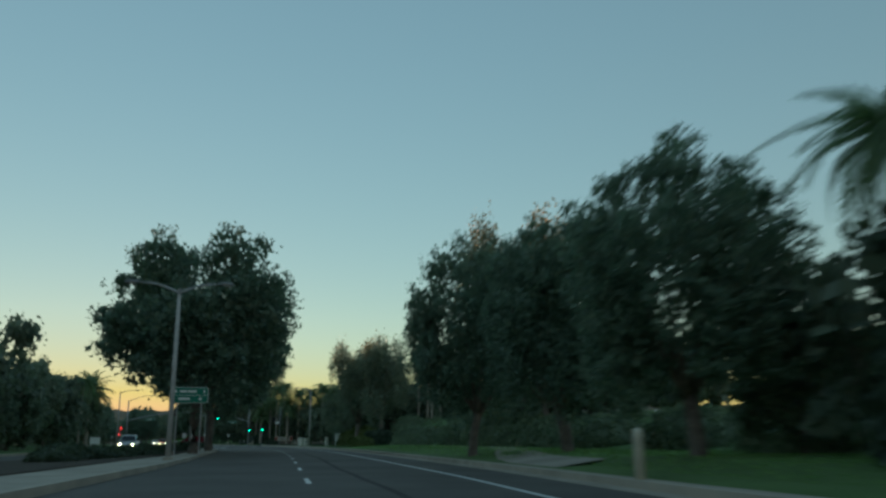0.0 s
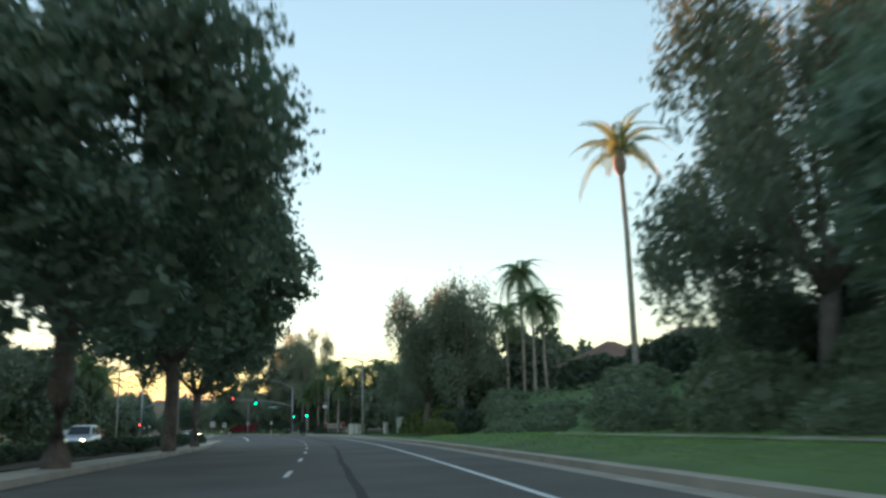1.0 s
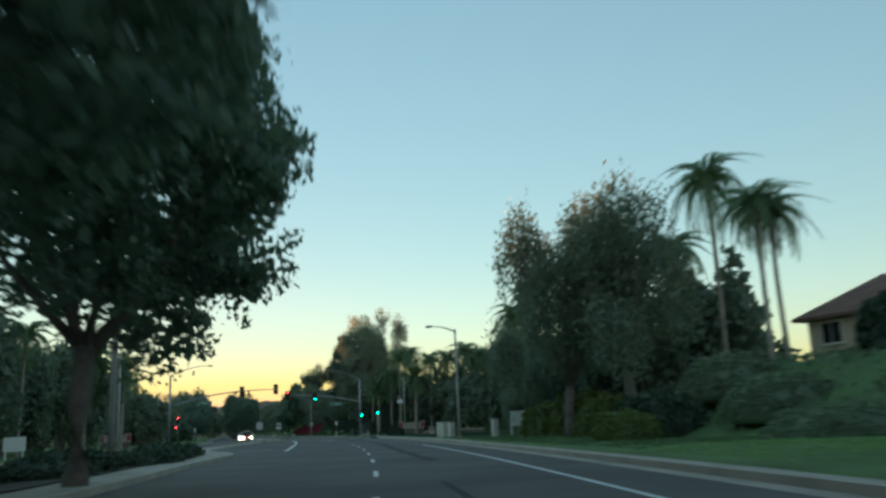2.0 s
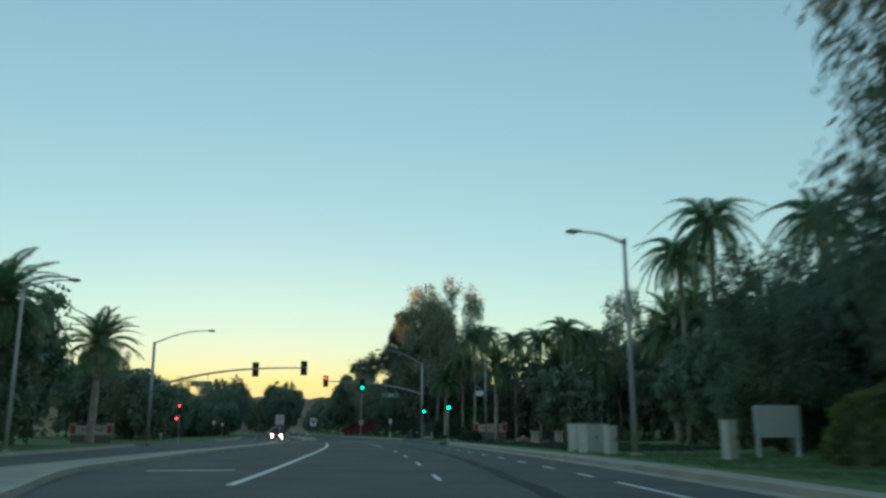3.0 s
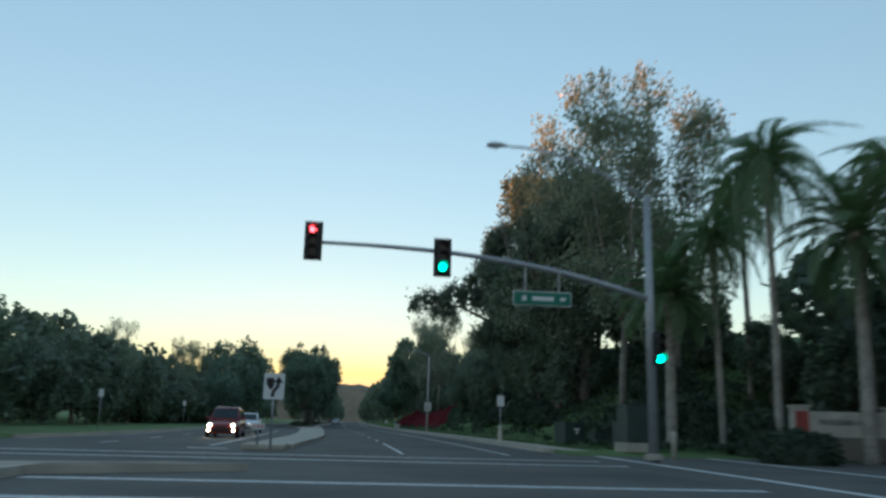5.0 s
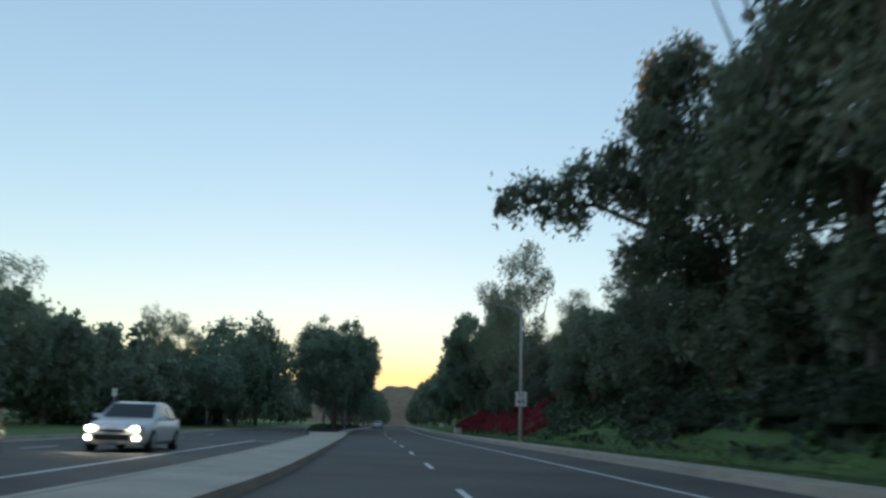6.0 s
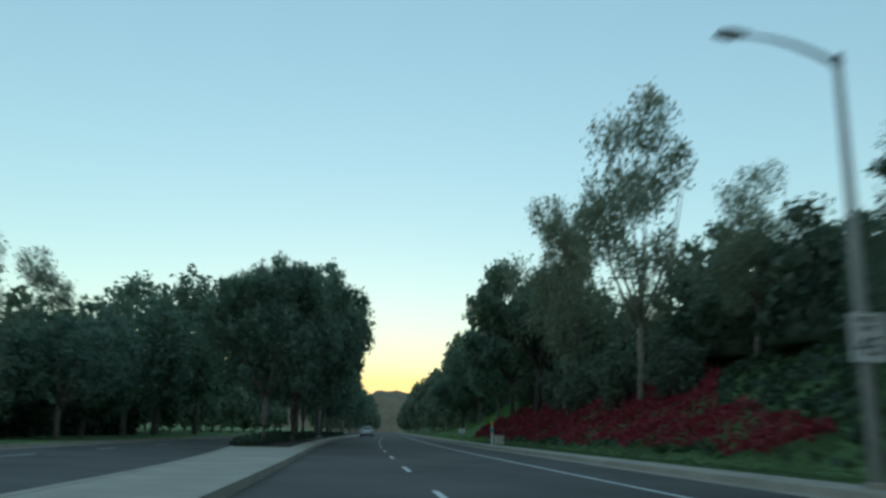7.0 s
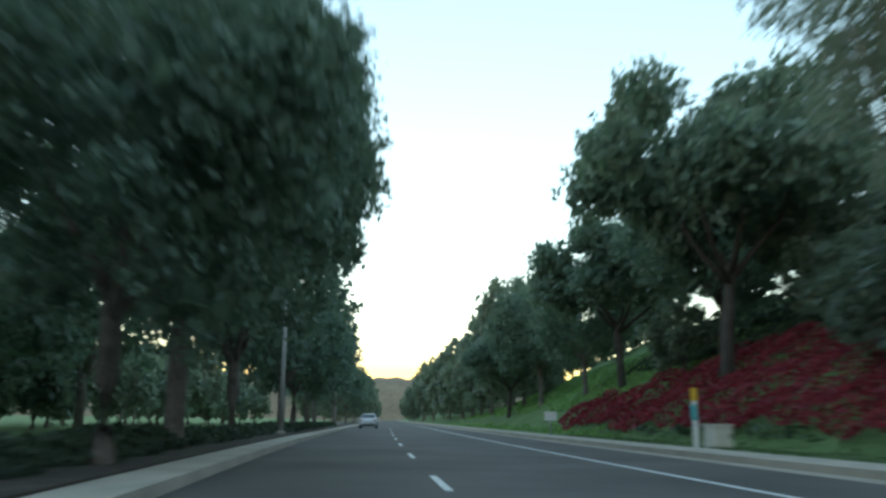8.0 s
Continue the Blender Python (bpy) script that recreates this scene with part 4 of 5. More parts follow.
# -- planted skin of the banks: leaves spread over the slope
def slope_cover(name, label, category, y0, y1, o0, o1, n, leaf, size, seed, lift=0.25, edge=None):
    rng = np.random.default_rng(seed)
    pts = []
    while len(pts) < n:
        y, o = rng.uniform(y0, y1), rng.uniform(o0, o1)
        if edge and not edge(y, o):
            continue
        h = lift * (0.6 + 0.5 * math.sin(y * 0.9 + o) * math.sin(o * 1.3 - y * 0.4) + 0.25 * math.sin(y * 2.3))
        p = at(y, o, 0.13 + land(y, o) + h * rng.uniform(0.55, 1.05))
        pts.append((p.x, p.y, p.z))
    ob = new(name, quads_of(name, leaf_quads(rng, np.array(pts), size, 1.4, 0.0), leaf))
    return tagged(ob, label, category, "", "stuff")


def red_bank(y, o):
    """The part of the cutting that the bougainvillea covers."""
    return 9.75 + 0.2 * math.sin(y * 0.7) < o < 10.4 + 5.0 * smooth(238, 257, y) * (1 - 0.75 * smooth(280, 297, y)) + 0.5 * math.sin(y * 0.45)


slope_cover("bougainvillea", "deep red flowering bougainvillea covering the bank", "flowering shrub", 238, 297, 9.5, 17.5, 36000, FLOWER_RED, 0.12, 3, 0.7, red_bank)
slope_cover("groundcover", "dark green low groundcover on the bank", "groundcover", 186, 300, 9.6, 24, 30000, LEAF_COVER, 0.24, 4, 0.35, lambda y, o: not red_bank(y, o) and (y < 284 or o > 15))
slope_cover("grass", "long pale green grass on the bank below the trees", "grass", 284, 372, 9.0, 18, 26000, BLADES, 0.11, 10, 0.16, lambda y, o: not red_bank(y, o))
slope_cover("groundcover", "dark green low groundcover on the bank", "groundcover", -30, 118, 14.5, 30, 16000, LEAF_HEDGE, 0.2, 6, 0.4)
slope_cover("grass", "mown lawn grass", "grass", -5, 80, 7.4, 14.5, 32000, BLADES, 0.045, 7, 0.05)
slope_cover("grass", "mown lawn grass", "grass", 80, 124, 7.6, 13.5, 16000, BLADES_DARK, 0.05, 8, 0.06)
slope_cover("groundcover", "low dark green ivy on the corner", "groundcover", 127, 161, 8.3, 17, 12000, LEAF_COVER, 0.13, 12, 0.12, lambda y, o: math.hypot(y - 155, o - 12.8) > 2.7)
slope_cover("grass", "dark lawn grass beside the pavement", "grass", 188, 290, 8.1, 10.4, 22000, BLADES_DARK, 0.06, 9, 0.07)

# ---- street furniture ----
def facing(y, off, turn=0.0, z=None):
    """A place beside the road with -y towards the oncoming driver, turned by some degrees."""
    p = at(y, off)
    p.z = (0.13 + land(y, off)) if z is None else z
    return Matrix.Translation(p) @ Matrix.Rotation(radians(heading(y) + turn), 4, "Z")


def lamp_arm(bm, side, top, reach, rise, n=8):
    pts = []
    for i in range(n + 1):
        u = i / n
        pts.append((side * reach * (u ** 0.9), 0, top + rise * (1 - (1 - u) ** 2.2)))
    tube(bm, pts, [0.065 - 0.028 * i / n for i in range(n + 1)], 8)
    return pts[-1]


def lamp_head(parent, x, z, side):
    bm = bmesh.new()
    tube(bm, [(x - side * 0.05, 0, z), (x + side * 0.12, 0, z + 0.03), (x + side * 0.4, 0, z + 0.04), (x + side * 0.62, 0, z + 0.0), (x + side * 0.72, 0, z - 0.03)],
         [0.045, 0.10, 0.15, 0.13, 0.05], 10)
    for v in bm.verts:
        v.co.z = z + (v.co.z - z) * 0.62
    head = part("lamp_head", bm, LAMP_GREY, parent, "grey cobra-head luminaire", True)
    bm = bmesh.new()
    bmesh.ops.create_uvsphere(bm, u_segments=12, v_segments=8, radius=1.0)
    for v in bm.verts:
        v.co = Vector((x + side * 0.42 + v.co.x * 0.19, v.co.y * 0.12, z - 0.045 + v.co.z * 0.06))
    part("lens", bm, LENS, head, "", True)


def street_lamp(m, height, arms, label, reach=1.75, rise=0.45, material=None):
    ob = thing("street_lamp", m, label, "street lamp", "street lamps")
    material = material or POLE_PALE
    bm = bmesh.new()
    tube(bm, [(0, 0, -0.1), (0, 0, height * 0.5), (0, 0, height)], [0.125, 0.10, 0.075], 12)
    part("pole", bm, material, ob, "", True)
    bm = bmesh.new()
    tube(bm, [(0, 0, 0), (0, 0, 0.10), (0, 0, 0.13)], [0.24, 0.23, 0.14], 12)
    part("base_plate", bm, CONCRETE, ob)
    bm = bmesh.new()
    tube(bm, [(0, 0, height - 0.12), (0, 0, height + 0.12), (0, 0, height + 0.15)], [0.095, 0.095, 0.03], 10)
    part("pole_cap", bm, LAMP_GREY, ob)
    for side in arms:
        bm = bmesh.new()
        end = lamp_arm(bm, side, height - 0.05, reach, rise)
        part("arm", bm, STEEL, ob, "", True)
        lamp_head(ob, end[0], end[2], side)
    return ob


street_lamp(facing(30.3, -5.38, 0, 0.16), 7.3, (-1, 1), "pale concrete double-armed street lamp on the median", 1.65, 0.45)
street_lamp(facing(86.5, -9.0, 0, 0.16), 10.3, (-1, 1), "pale double-armed street lamp at the median's end", 2.3, 0.7)
street_lamp(facing(120.6, 8.65), 8.6, (-1,), "pale single-armed street lamp on the verge")
street_lamp(facing(133.6, -20.3), 8.7, (1,), "pale single-armed street lamp across the road", 2.2)
street_lamp(facing(291, -5.7, 0, 0.2), 9.0, (-1, 1), "pale double-armed street lamp among median trees", 2.2)
street_lamp(facing(345, -6.6, 0, 0.2), 9.0, (-1, 1), "pale double-armed street lamp among median trees", 2.2)
lampD = street_lamp(facing(232.9, 7.65), 8.0, (-1,), "pale single-armed street lamp carrying a speed limit sign")


def letters(text, size, m, material, parent, name="lettering", extrude=0.004):
    """Raised letters in the built-in font, as a mesh."""
    cu = bpy.data.curves.new(name, "FONT")
    cu.body, cu.size, cu.extrude, cu.align_x, cu.align_y = text, size, extrude, "CENTER", "CENTER"
    tmp = new(name, cu)
    me = bpy.data.meshes.new_from_object(tmp.evaluated_get(bpy.context.evaluated_depsgraph_get()))
    bpy.data.objects.remove(tmp)
    me.materials.clear()
    me.materials.append(material)
    ob = part(name, me, material, parent)
    ob.matrix_basis = m
    return ob


UPRIGHT = Matrix.Rotation(radians(90), 4, "X")


def panel(parent, name, w, h, centre, material, thick=0.012, label="", bevel=0.02):
    """A flat upright sign face towards -y."""
    bm = bmesh.new()
    box(bm, (w, thick, h), centre)
    es = [e for e in bm.edges if abs(e.verts[0].co.y - e.verts[1].co.y) > thick * 0.5]
    bmesh.ops.bevel(bm, geom=es, offset=min(bevel, w * 0.3), segments=3, affect="EDGES")
    return part(name, bm, material, parent, label)


def bars(parent, rows, y, material, name="lettering_bar"):
    for x, z, w, h in rows:
        bm = bmesh.new()
        box(bm, (w, 0.006, h), (x, y, z))
        part(name, bm, material, parent)


# speed limit sign on the lamp
sp = panel(lampD, "speed_sign", 0.70, 0.88, (0, -0.14, 2.62), SIGN_WHITE, label="white speed limit sign")
letters("SPEED", 0.15, Matrix.Translation((0, -0.15, 2.93)) @ UPRIGHT, SIGN_BLACK, sp)
letters("LIMIT", 0.15, Matrix.Translation((0, -0.15, 2.77)) @ UPRIGHT, SIGN_BLACK, sp)
letters("45", 0.48, Matrix.Translation((0, -0.15, 2.44)) @ UPRIGHT, SIGN_BLACK, sp)


def signal_head(parent, x, y, z, lit=None, arrow=False, back=True, turn=0.0):
    """Three lamps in a black housing with a backplate, facing -y before its turn."""
    m = Matrix.Translation((x, y, z)) @ Matrix.Rotation(radians(turn), 4, "Z")
    bm = bmesh.new()
    box(bm, (0.36, 0.24, 1.08), (0, 0, 0), 0, 0.03)
    h = part("signal_head", bm, BLACK, parent, "black three-lamp traffic signal")
    h.matrix_basis = m
    if back:
        bm = bmesh.new()
        box(bm, (0.58, 0.012, 1.28), (0, 0.03, 0), 0, 0)
        part("backplate", bm, BLACK, h)
    for i, name in enumerate(("red", "amber", "green")):
        zz = 0.34 - 0.34 * i
        on = lit == name
        bm = bmesh.new()
        if on and arrow:
            box(bm, (0.20, 0.012, 0.035), (0.0, -0.135, zz))
            box(bm, (0.12, 0.012, 0.035), (-0.06, -0.135, zz + 0.035))
            box(bm, (0.12, 0.012, 0.035), (-0.06, -0.135, zz - 0.035))
            for v in bm.verts:
                if abs(v.co.z - zz) > 0.02 and v.co.x > -0.06:
                    v.co.z += 0.05 * (1 if v.co.z > zz else -1)
        else:
            disc(bm, (0, -0.128, zz), 0.118, (0, 1, 0), 0.02, 18)
        part("lens", bm, (RED_ON if name == "red" else GREEN_ON) if on else DARK_LENS, h, "lit %s lens" % name if on else "")
        bm = bmesh.new()
        n = 10
        r0 = [bm.verts.new((0.155 * math.cos(a), -0.12, zz + 0.155 * math.sin(a))) for a in (math.pi * (-0.1 + 1.2 * k / n) for k in range(n + 1))]
        r1 = [bm.verts.new((v.co.x, -0.12 - 0.26, v.co.z)) for v in r0]
        for k in range(n):
            bm.faces.new((r0[k], r0[k + 1], r1[k + 1], r1[k]))
        part("visor", bm, BLACK, h)
    return h


def mast(m, height, arm_z, arm_end, tip_z, heads, lum_side, label, signs=(), reach=3.7, rise=0.75):
    """A signal pole with a lamp on top and a long arm over the lanes."""
    ob = thing("traffic_signal", m, label, "traffic signal", "traffic signals")
    bm = bmesh.new()
    tube(bm, [(0, 0, -0.1), (0, 0, height * 0.5), (0, 0, height)], [0.17, 0.145, 0.11], 12)
    part("pole", bm, STEEL, ob, "", True)
    bm = bmesh.new()
    tube(bm, [(0, 0, 0), (0, 0, 0.14), (0, 0, 0.18)], [0.32, 0.31, 0.18], 12)
    part("base_plate", bm, CONCRETE, ob)
    bm = bmesh.new()
    n = 12
    s = 1 if arm_end > 0 else -1
    tube(bm, [(arm_end * i / n, 0, arm_z + (tip_z - arm_z) * (1 - (1 - i / n) ** 2.6)) for i in range(n + 1)], [0.11 - 0.055 * i / n for i in range(n + 1)], 10)
    part("mast_arm", bm, STEEL, ob, "", True)
    bm = bmesh.new()
    end = lamp_arm(bm, lum_side, height - 0.1, reach, rise)
    part("lamp_arm", bm, STEEL, ob, "", True)
    lamp_head(ob, end[0], end[2], lum_side)
    for x, z, lit, arrow, turn in heads:
        signal_head(ob, x, -0.22 if turn == 0 else 0.22, z, lit, arrow, True, turn)
    for x, z, w, h, mt in signs:
        sg = panel(ob, "street_name_sign", w, h, (x, -0.12, z), mt, 0.03, "green street name sign")
        panel(sg, "border", w + 0.06, h + 0.06, (x, -0.10, z), SIGN_WHITE, 0.02)
        az = arm_z + (tip_z - arm_z) * (1 - (1 - x / arm_end) ** 2.6)
        for dx in (-0.3, 0.3):
            bm = bmesh.new()
            box(bm, (0.05, 0.02, az - z), (x + dx * w, -0.085, (az + z) / 2))
            part("hanger", bm, STEEL, sg)
        bars(sg, [(x - w * 0.32, z, 0.14, 0.16), (x + 0.02, z, w * 0.38, 0.13), (x + w * 0.36, z, w * 0.1, 0.1)], -0.14, SIGN_WHITE)
    return ob


far = mast(facing(179.2, 7.9), 8.8, 5.2, -11.4, 6.6, ((-11.25, 6.6, "red", True, 0), (-7.05, 6.25, "green", False, 0)), -1,
           "galvanised traffic signal with long mast arm and lamp", ((-3.7, 5.05, 1.9, 0.42, SIGN_GREEN),), 4.9, 1.6)
signal_head(far, 0.2, -0.15, 3.55, "green", False, False, 0)
mast(facing(160.2, -19.0), 8.7, 4.75, 13.2, 6.55, ((8.75, 6.4, None, False, 180), (13.0, 6.55, None, False, 180)), 1,
            "galvanised traffic signal with mast arm seen from behind", ((4.2, 5.1, 1.7, 0.4, SIGN_GREEN),), 4.4, 1.15)
side = thing("traffic_signal", facing(164.5, 11.7), "slim galvanised signal pole with a short arm on the corner", "traffic signal", "traffic signals")
bm = bmesh.new()
tube(bm, [(0, 0, -0.1), (0, 0, 4.0), (0, 0, 8.0)], [0.085, 0.075, 0.055], 10)
part("pole", bm, STEEL, side, "", True)
bm = bmesh.new()
tube(bm, [(0, 0, 4.1), (-0.35, 0, 4.85), (-0.8, 0, 5.25), (-1.3, 0, 5.4)], [0.05, 0.045, 0.04, 0.035], 8)
part("arm", bm, STEEL, side, "", True)
signal_head(side, -1.3, 0.0, 5.2, None, False, False, -80)
panel(side, "side_sign", 0.75, 0.5, (-0.62, -0.08, 4.6), SIGN_WHITE, label="white sign face")


def signal_post(m, height, lit, arrow, label, second=None):
    ob = thing("traffic_signal", m, label, "traffic signal", "traffic signals")
    bm = bmesh.new()
    tube(bm, [(0, 0, -0.1), (0, 0, height)], [0.06, 0.055], 10)
    part("pole", bm, STEEL, ob, "", True)
    bm = bmesh.new()
    tube(bm, [(0, 0, 0), (0, 0, 0.25), (0, 0, 0.3)], [0.16, 0.13, 0.07], 10)
    part("base", bm, STEEL, ob)
    signal_head(ob, 0, -0.16, height - 0.5, lit, arrow, False, 0)
    if second:
        bm = bmesh.new()
        box(bm, (0.34, 0.2, 0.34), (-0.28, -0.1, height - 1.55), 0, 0.03)
        w = part("walk_signal", bm, BLACK, ob, "black pedestrian signal")
        bm = bmesh.new()
        box(bm, (0.14, 0.01, 0.18), (-0.28, -0.206, height - 1.55))
        part("lens", bm, RED_ON, w, "lit red lens")
    return ob


signal_post(facing(160.6, 7.2), 3.9, "green", False, "post-mounted traffic signal showing green on the corner")
signal_post(facing(180.6, -19.4), 4.0, "red", True, "post-mounted traffic signal showing a red arrow", True)


def post_sign(m, w, h, z, label, face, pole_h=None, name="road_sign", art=None, group="road signs", back=False):
    ob = thing(name, m, label, "sign", group)
    bm = bmesh.new()
    tube(bm, [(0, 0.03, -0.1), (0, 0.03, pole_h or z + h / 2)], [0.035, 0.035], 8)
    part("post", bm, STEEL, ob, "", True)
    f = panel(ob, "sign_face", w, h, (0, 0.09 if back else -0.03, z), face, 0.014)
    if art:
        art(f)
    return ob


def keep_right_art(f):
    bm = bmesh.new()
    # island shape: a shield with a point at its foot
    vs = [(-0.26, 0.28), (0.0, 0.28), (0.0, 0.02), (-0.06, -0.09), (-0.13, -0.12), (-0.22, 0.0), (-0.26, 0.08)]
    bm.faces.new([bm.verts.new((x, -0.042, 1.98 + z)) for x, z in vs])
    part("island_symbol", bm, SIGN_BLACK, f)
    bm = bmesh.new()
    vs = [(-0.10, -0.36), (0.02, -0.36), (0.04, -0.20), (0.18, -0.02), (0.20, 0.12), (0.30, 0.12), (0.15, 0.34), (-0.01, 0.12), (0.08, 0.12), (0.07, 0.02), (-0.07, -0.16)]
    bm.faces.new([bm.verts.new((x, -0.043, 1.98 + z)) for x, z in vs])
    part("arrow_symbol", bm, SIGN_BLACK, f)


post_sign(facing(181.6, -4.52, 0, 0.2), 0.70, 0.88, 1.98, "white divided-road sign with black arrow on the median nose", SIGN_WHITE, 2.4, art=keep_right_art)
low = post_sign(facing(182.4, -5.05, 0, 0.2), 0.46, 0.20, 0.62, "low white marker sign with red reflectors on the median nose", SIGN_WHITE, 0.7)
for _x in (-0.14, 0.0, 0.14):
    bm = bmesh.new()
    disc(bm, (_x, -0.04, 0.62), 0.045, (0, 1, 0), 0.01, 12)
    part("reflector", bm, ORANGE, low.children[-1])
msign = post_sign(facing(162.0, -8.0, 0, 0.2), 0.78, 0.92, 1.95, "blank back of a white sign on the median tip", SIGN_BACK, 2.45, back=True)
for _x in (-0.2, 0.2):
    bm = bmesh.new()
    box(bm, (0.2, 0.02, 0.22), (_x, 0, 0.25))
    part("marker_plate", bm, SIGN_WHITE, msign)
ps = post_sign(facing(199.2, 7.25), 0.42, 0.62, 2.35, "white sign on a slim post by the pavement", SIGN_WHITE, 2.8)
bm = bmesh.new()
tube(bm, [(0.0, 0.03, 0), (0.0, 0.03, 0.85), (0, 0.03, 0.9)], [0.14, 0.14, 0.1], 10)
part("pedestal", bm, HYDRANT, ps, "pale post pedestal")
post_sign(facing(289.2, 7.6), 0.62, 0.42, 0.95, "small white rectangular sign on the planted verge", SIGN_WHITE, 1.0)
post_sign(facing(206.0, -17.5), 0.32, 0.5, 2.3, "small pale sign on a post on the lawn", SIGN_WHITE, 2.55)
post_sign(facing(236.0, -17.6), 0.32, 0.5, 2.3, "small pale sign on a post on the lawn", SIGN_WHITE, 2.55)

# green guide sign on the median
gs = thing("guide_sign", facing(41.2, -5.8, 4, 0.16), "green guide sign with white lettering on two posts", "sign", "road signs")
for _x in (-0.66, 0.66):
    bm = bmesh.new()
    box(bm, (0.06, 0.06, 3.7), (_x, 0.045, 1.8))
    part("post", bm, STEEL, gs)
gf = panel(gs, "sign_face", 1.95, 0.84, (0, -0.01, 3.33), SIGN_GREEN, 0.02, "green reflective face", 0.06)
panel(gf, "border", 2.01, 0.90, (0, 0.004, 3.33), SIGN_WHITE, 0.014, "", 0.07)
bars(gf, [(0, 3.32, 1.85, 0.02)], -0.024, SIGN_WHITE, "rule")
bars(gf, [(-0.36, 3.54, 0.36, 0.11), (0.12, 3.54, 0.48, 0.11), (0.78, 3.54, 0.08, 0.18), (-0.30, 3.12, 0.62, 0.12)], -0.024, SIGN_WHITE)
for _x, _z in ((-0.78, 3.54), (0.58, 3.12)):
    bm = bmesh.new()
    disc(bm, (_x, -0.024, _z), 0.085, (0, 1, 0), 0.006, 10)
    part("symbol", bm, SIGN_WHITE, gf)


def cabinet(m, w, d, h, material, label, doors=1, plinth=None, vents=True, group="utility cabinets"):
    ob = thing("utility_cabinet", m, label, "utility cabinet", group)
    z0 = 0.0
    if plinth:
        bm = bmesh.new()
        box(bm, (w + 0.2, d + 0.2, plinth), (0, 0, plinth / 2), 0, 0.02)
        part("plinth", bm, CONCRETE_PALE, ob)
        z0 = plinth
    bm = bmesh.new()
    box(bm, (w, d, h), (0, 0, z0 + h / 2), 0, 0.025)
    part("body", bm, material, ob)
    bm = bmesh.new()
    box(bm, (w + 0.06, d + 0.06, 0.05), (0, 0, z0 + h + 0.02), 0, 0.015)
    part("lid", bm, material, ob)
    for i in range(doors):
        bm = bmesh.new()
        ww = (w - 0.1) / doors
        cx = -w / 2 + 0.05 + ww * (i + 0.5)
        box(bm, (ww - 0.03, 0.02, h - 0.16), (cx, -d / 2 - 0.008, z0 + h / 2), 0, 0.008)
        dr = part("door", bm, material, ob)
        bm = bmesh.new()
        box(bm, (0.03, 0.04, 0.14), (cx + ww * 0.36, -d / 2 - 0.035, z0 + h * 0.55), 0, 0.008)
        part("handle", bm, TRIM_BLACK, dr)
    if vents:
        for k in range(4):
            bm = bmesh.new()
            box(bm, (0.02, d * 0.5, 0.025), (w / 2 + 0.008, 0, z0 + h * 0.75 + 0.05 * k))
            part("vent_slat", bm, material, ob)
    return ob


cabinet(facing(128.5, 8.75, 20), 0.95, 0.65, 1.28, BEIGE, "tall beige metal utility cabinet on the grass verge")
cabinet(facing(126.2, 8.7, 20), 1.2, 0.70, 1.25, BEIGE, "large beige double-door utility cabinet on the verge", 2)
cabinet(facing(123.0, 8.45, 20), 0.42, 0.42, 1.15, BEIGE, "slim beige utility cabinet beside the lamp")
cabinet(facing(116.9, 10.7, 15), 0.42, 0.40, 1.30, BEIGE, "slim white metal utility cabinet on the lawn")
cabinet(facing(185.9, 9.9, 10), 1.0, 0.85, 1.5, CAB_GREEN, "tall dark green signal cabinet on a concrete plinth", 1, 0.38)
cabinet(facing(188.6, 10.4, 15), 0.55, 0.5, 1.15, CAB_GREEN, "dark green utility cabinet beside the pavement")
cabinet(facing(191.4, 10.3, 20), 0.62, 0.5, 0.62, CAB_GREEN, "low grey-green utility box in the grass")
gb = cabinet(facing(193.8, 9.7, 20), 1.25, 0.95, 1.05, CAB_GREEN, "dark green transformer box beside the pavement")
bars(gb, [(0.1, 0.74, 0.36, 0.09), (0.1, 0.60, 0.13, 0.19)], -0.505, SIGN_WHITE, "label_plate")

# white board on the lawn
wb = thing("notice_board", facing(118.0, 13.1, 10), "white blank notice board on posts on the lawn", "sign", "road signs")
for _x in (-0.85, 0.85):
    bm = bmesh.new()
    box(bm, (0.1, 0.1, 1.9), (_x, 0.06, 0.85))
    part("post", bm, SIGN_WHITE, wb)
panel(wb, "board", 1.9, 1.15, (0, -0.01, 1.3), SIGN_WHITE, 0.04)
wb2 = thing("notice_board", facing(112, -21.8, 10), "white blank notice board on posts on the lawn", "sign", "road signs")
for _x in (-0.5, 0.5):
    bm = bmesh.new()
    box(bm, (0.09, 0.09, 1.4), (_x, 0.06, 0.65))
    part("post", bm, SIGN_WHITE, wb2)
panel(wb2, "board", 1.3, 0.9, (0, -0.01, 1.0), SIGN_WHITE, 0.04)


def bollard(m, h, r, material, label, name="marker_post", category="post"):
    ob = thing(name, m, label, category, "posts")
    bm = bmesh.new()
    tube(bm, [(0, 0, -0.1), (0, 0, h * 0.9), (0, 0, h), (0, 0, h + 0.03)], [r, r * 0.97, r * 0.85, r * 0.3], 12)
    part("post", bm, material, ob, "", True)
    return ob


bollard(facing(8.5, 6.1), 0.95, 0.10, HYDRANT, "pale concrete marker post on the grass verge")
bollard(facing(30.8, 17.5), 0.9, 0.06, SIGN_WHITE, "slim white marker post below the bank")
for _y, _o in ((181.0, 9.4), (180.4, -21.2), (170.0, 22.5)):
    bollard(facing(_y, _o), 0.85, 0.09, HYDRANT, "pale push-button post at the crossing")

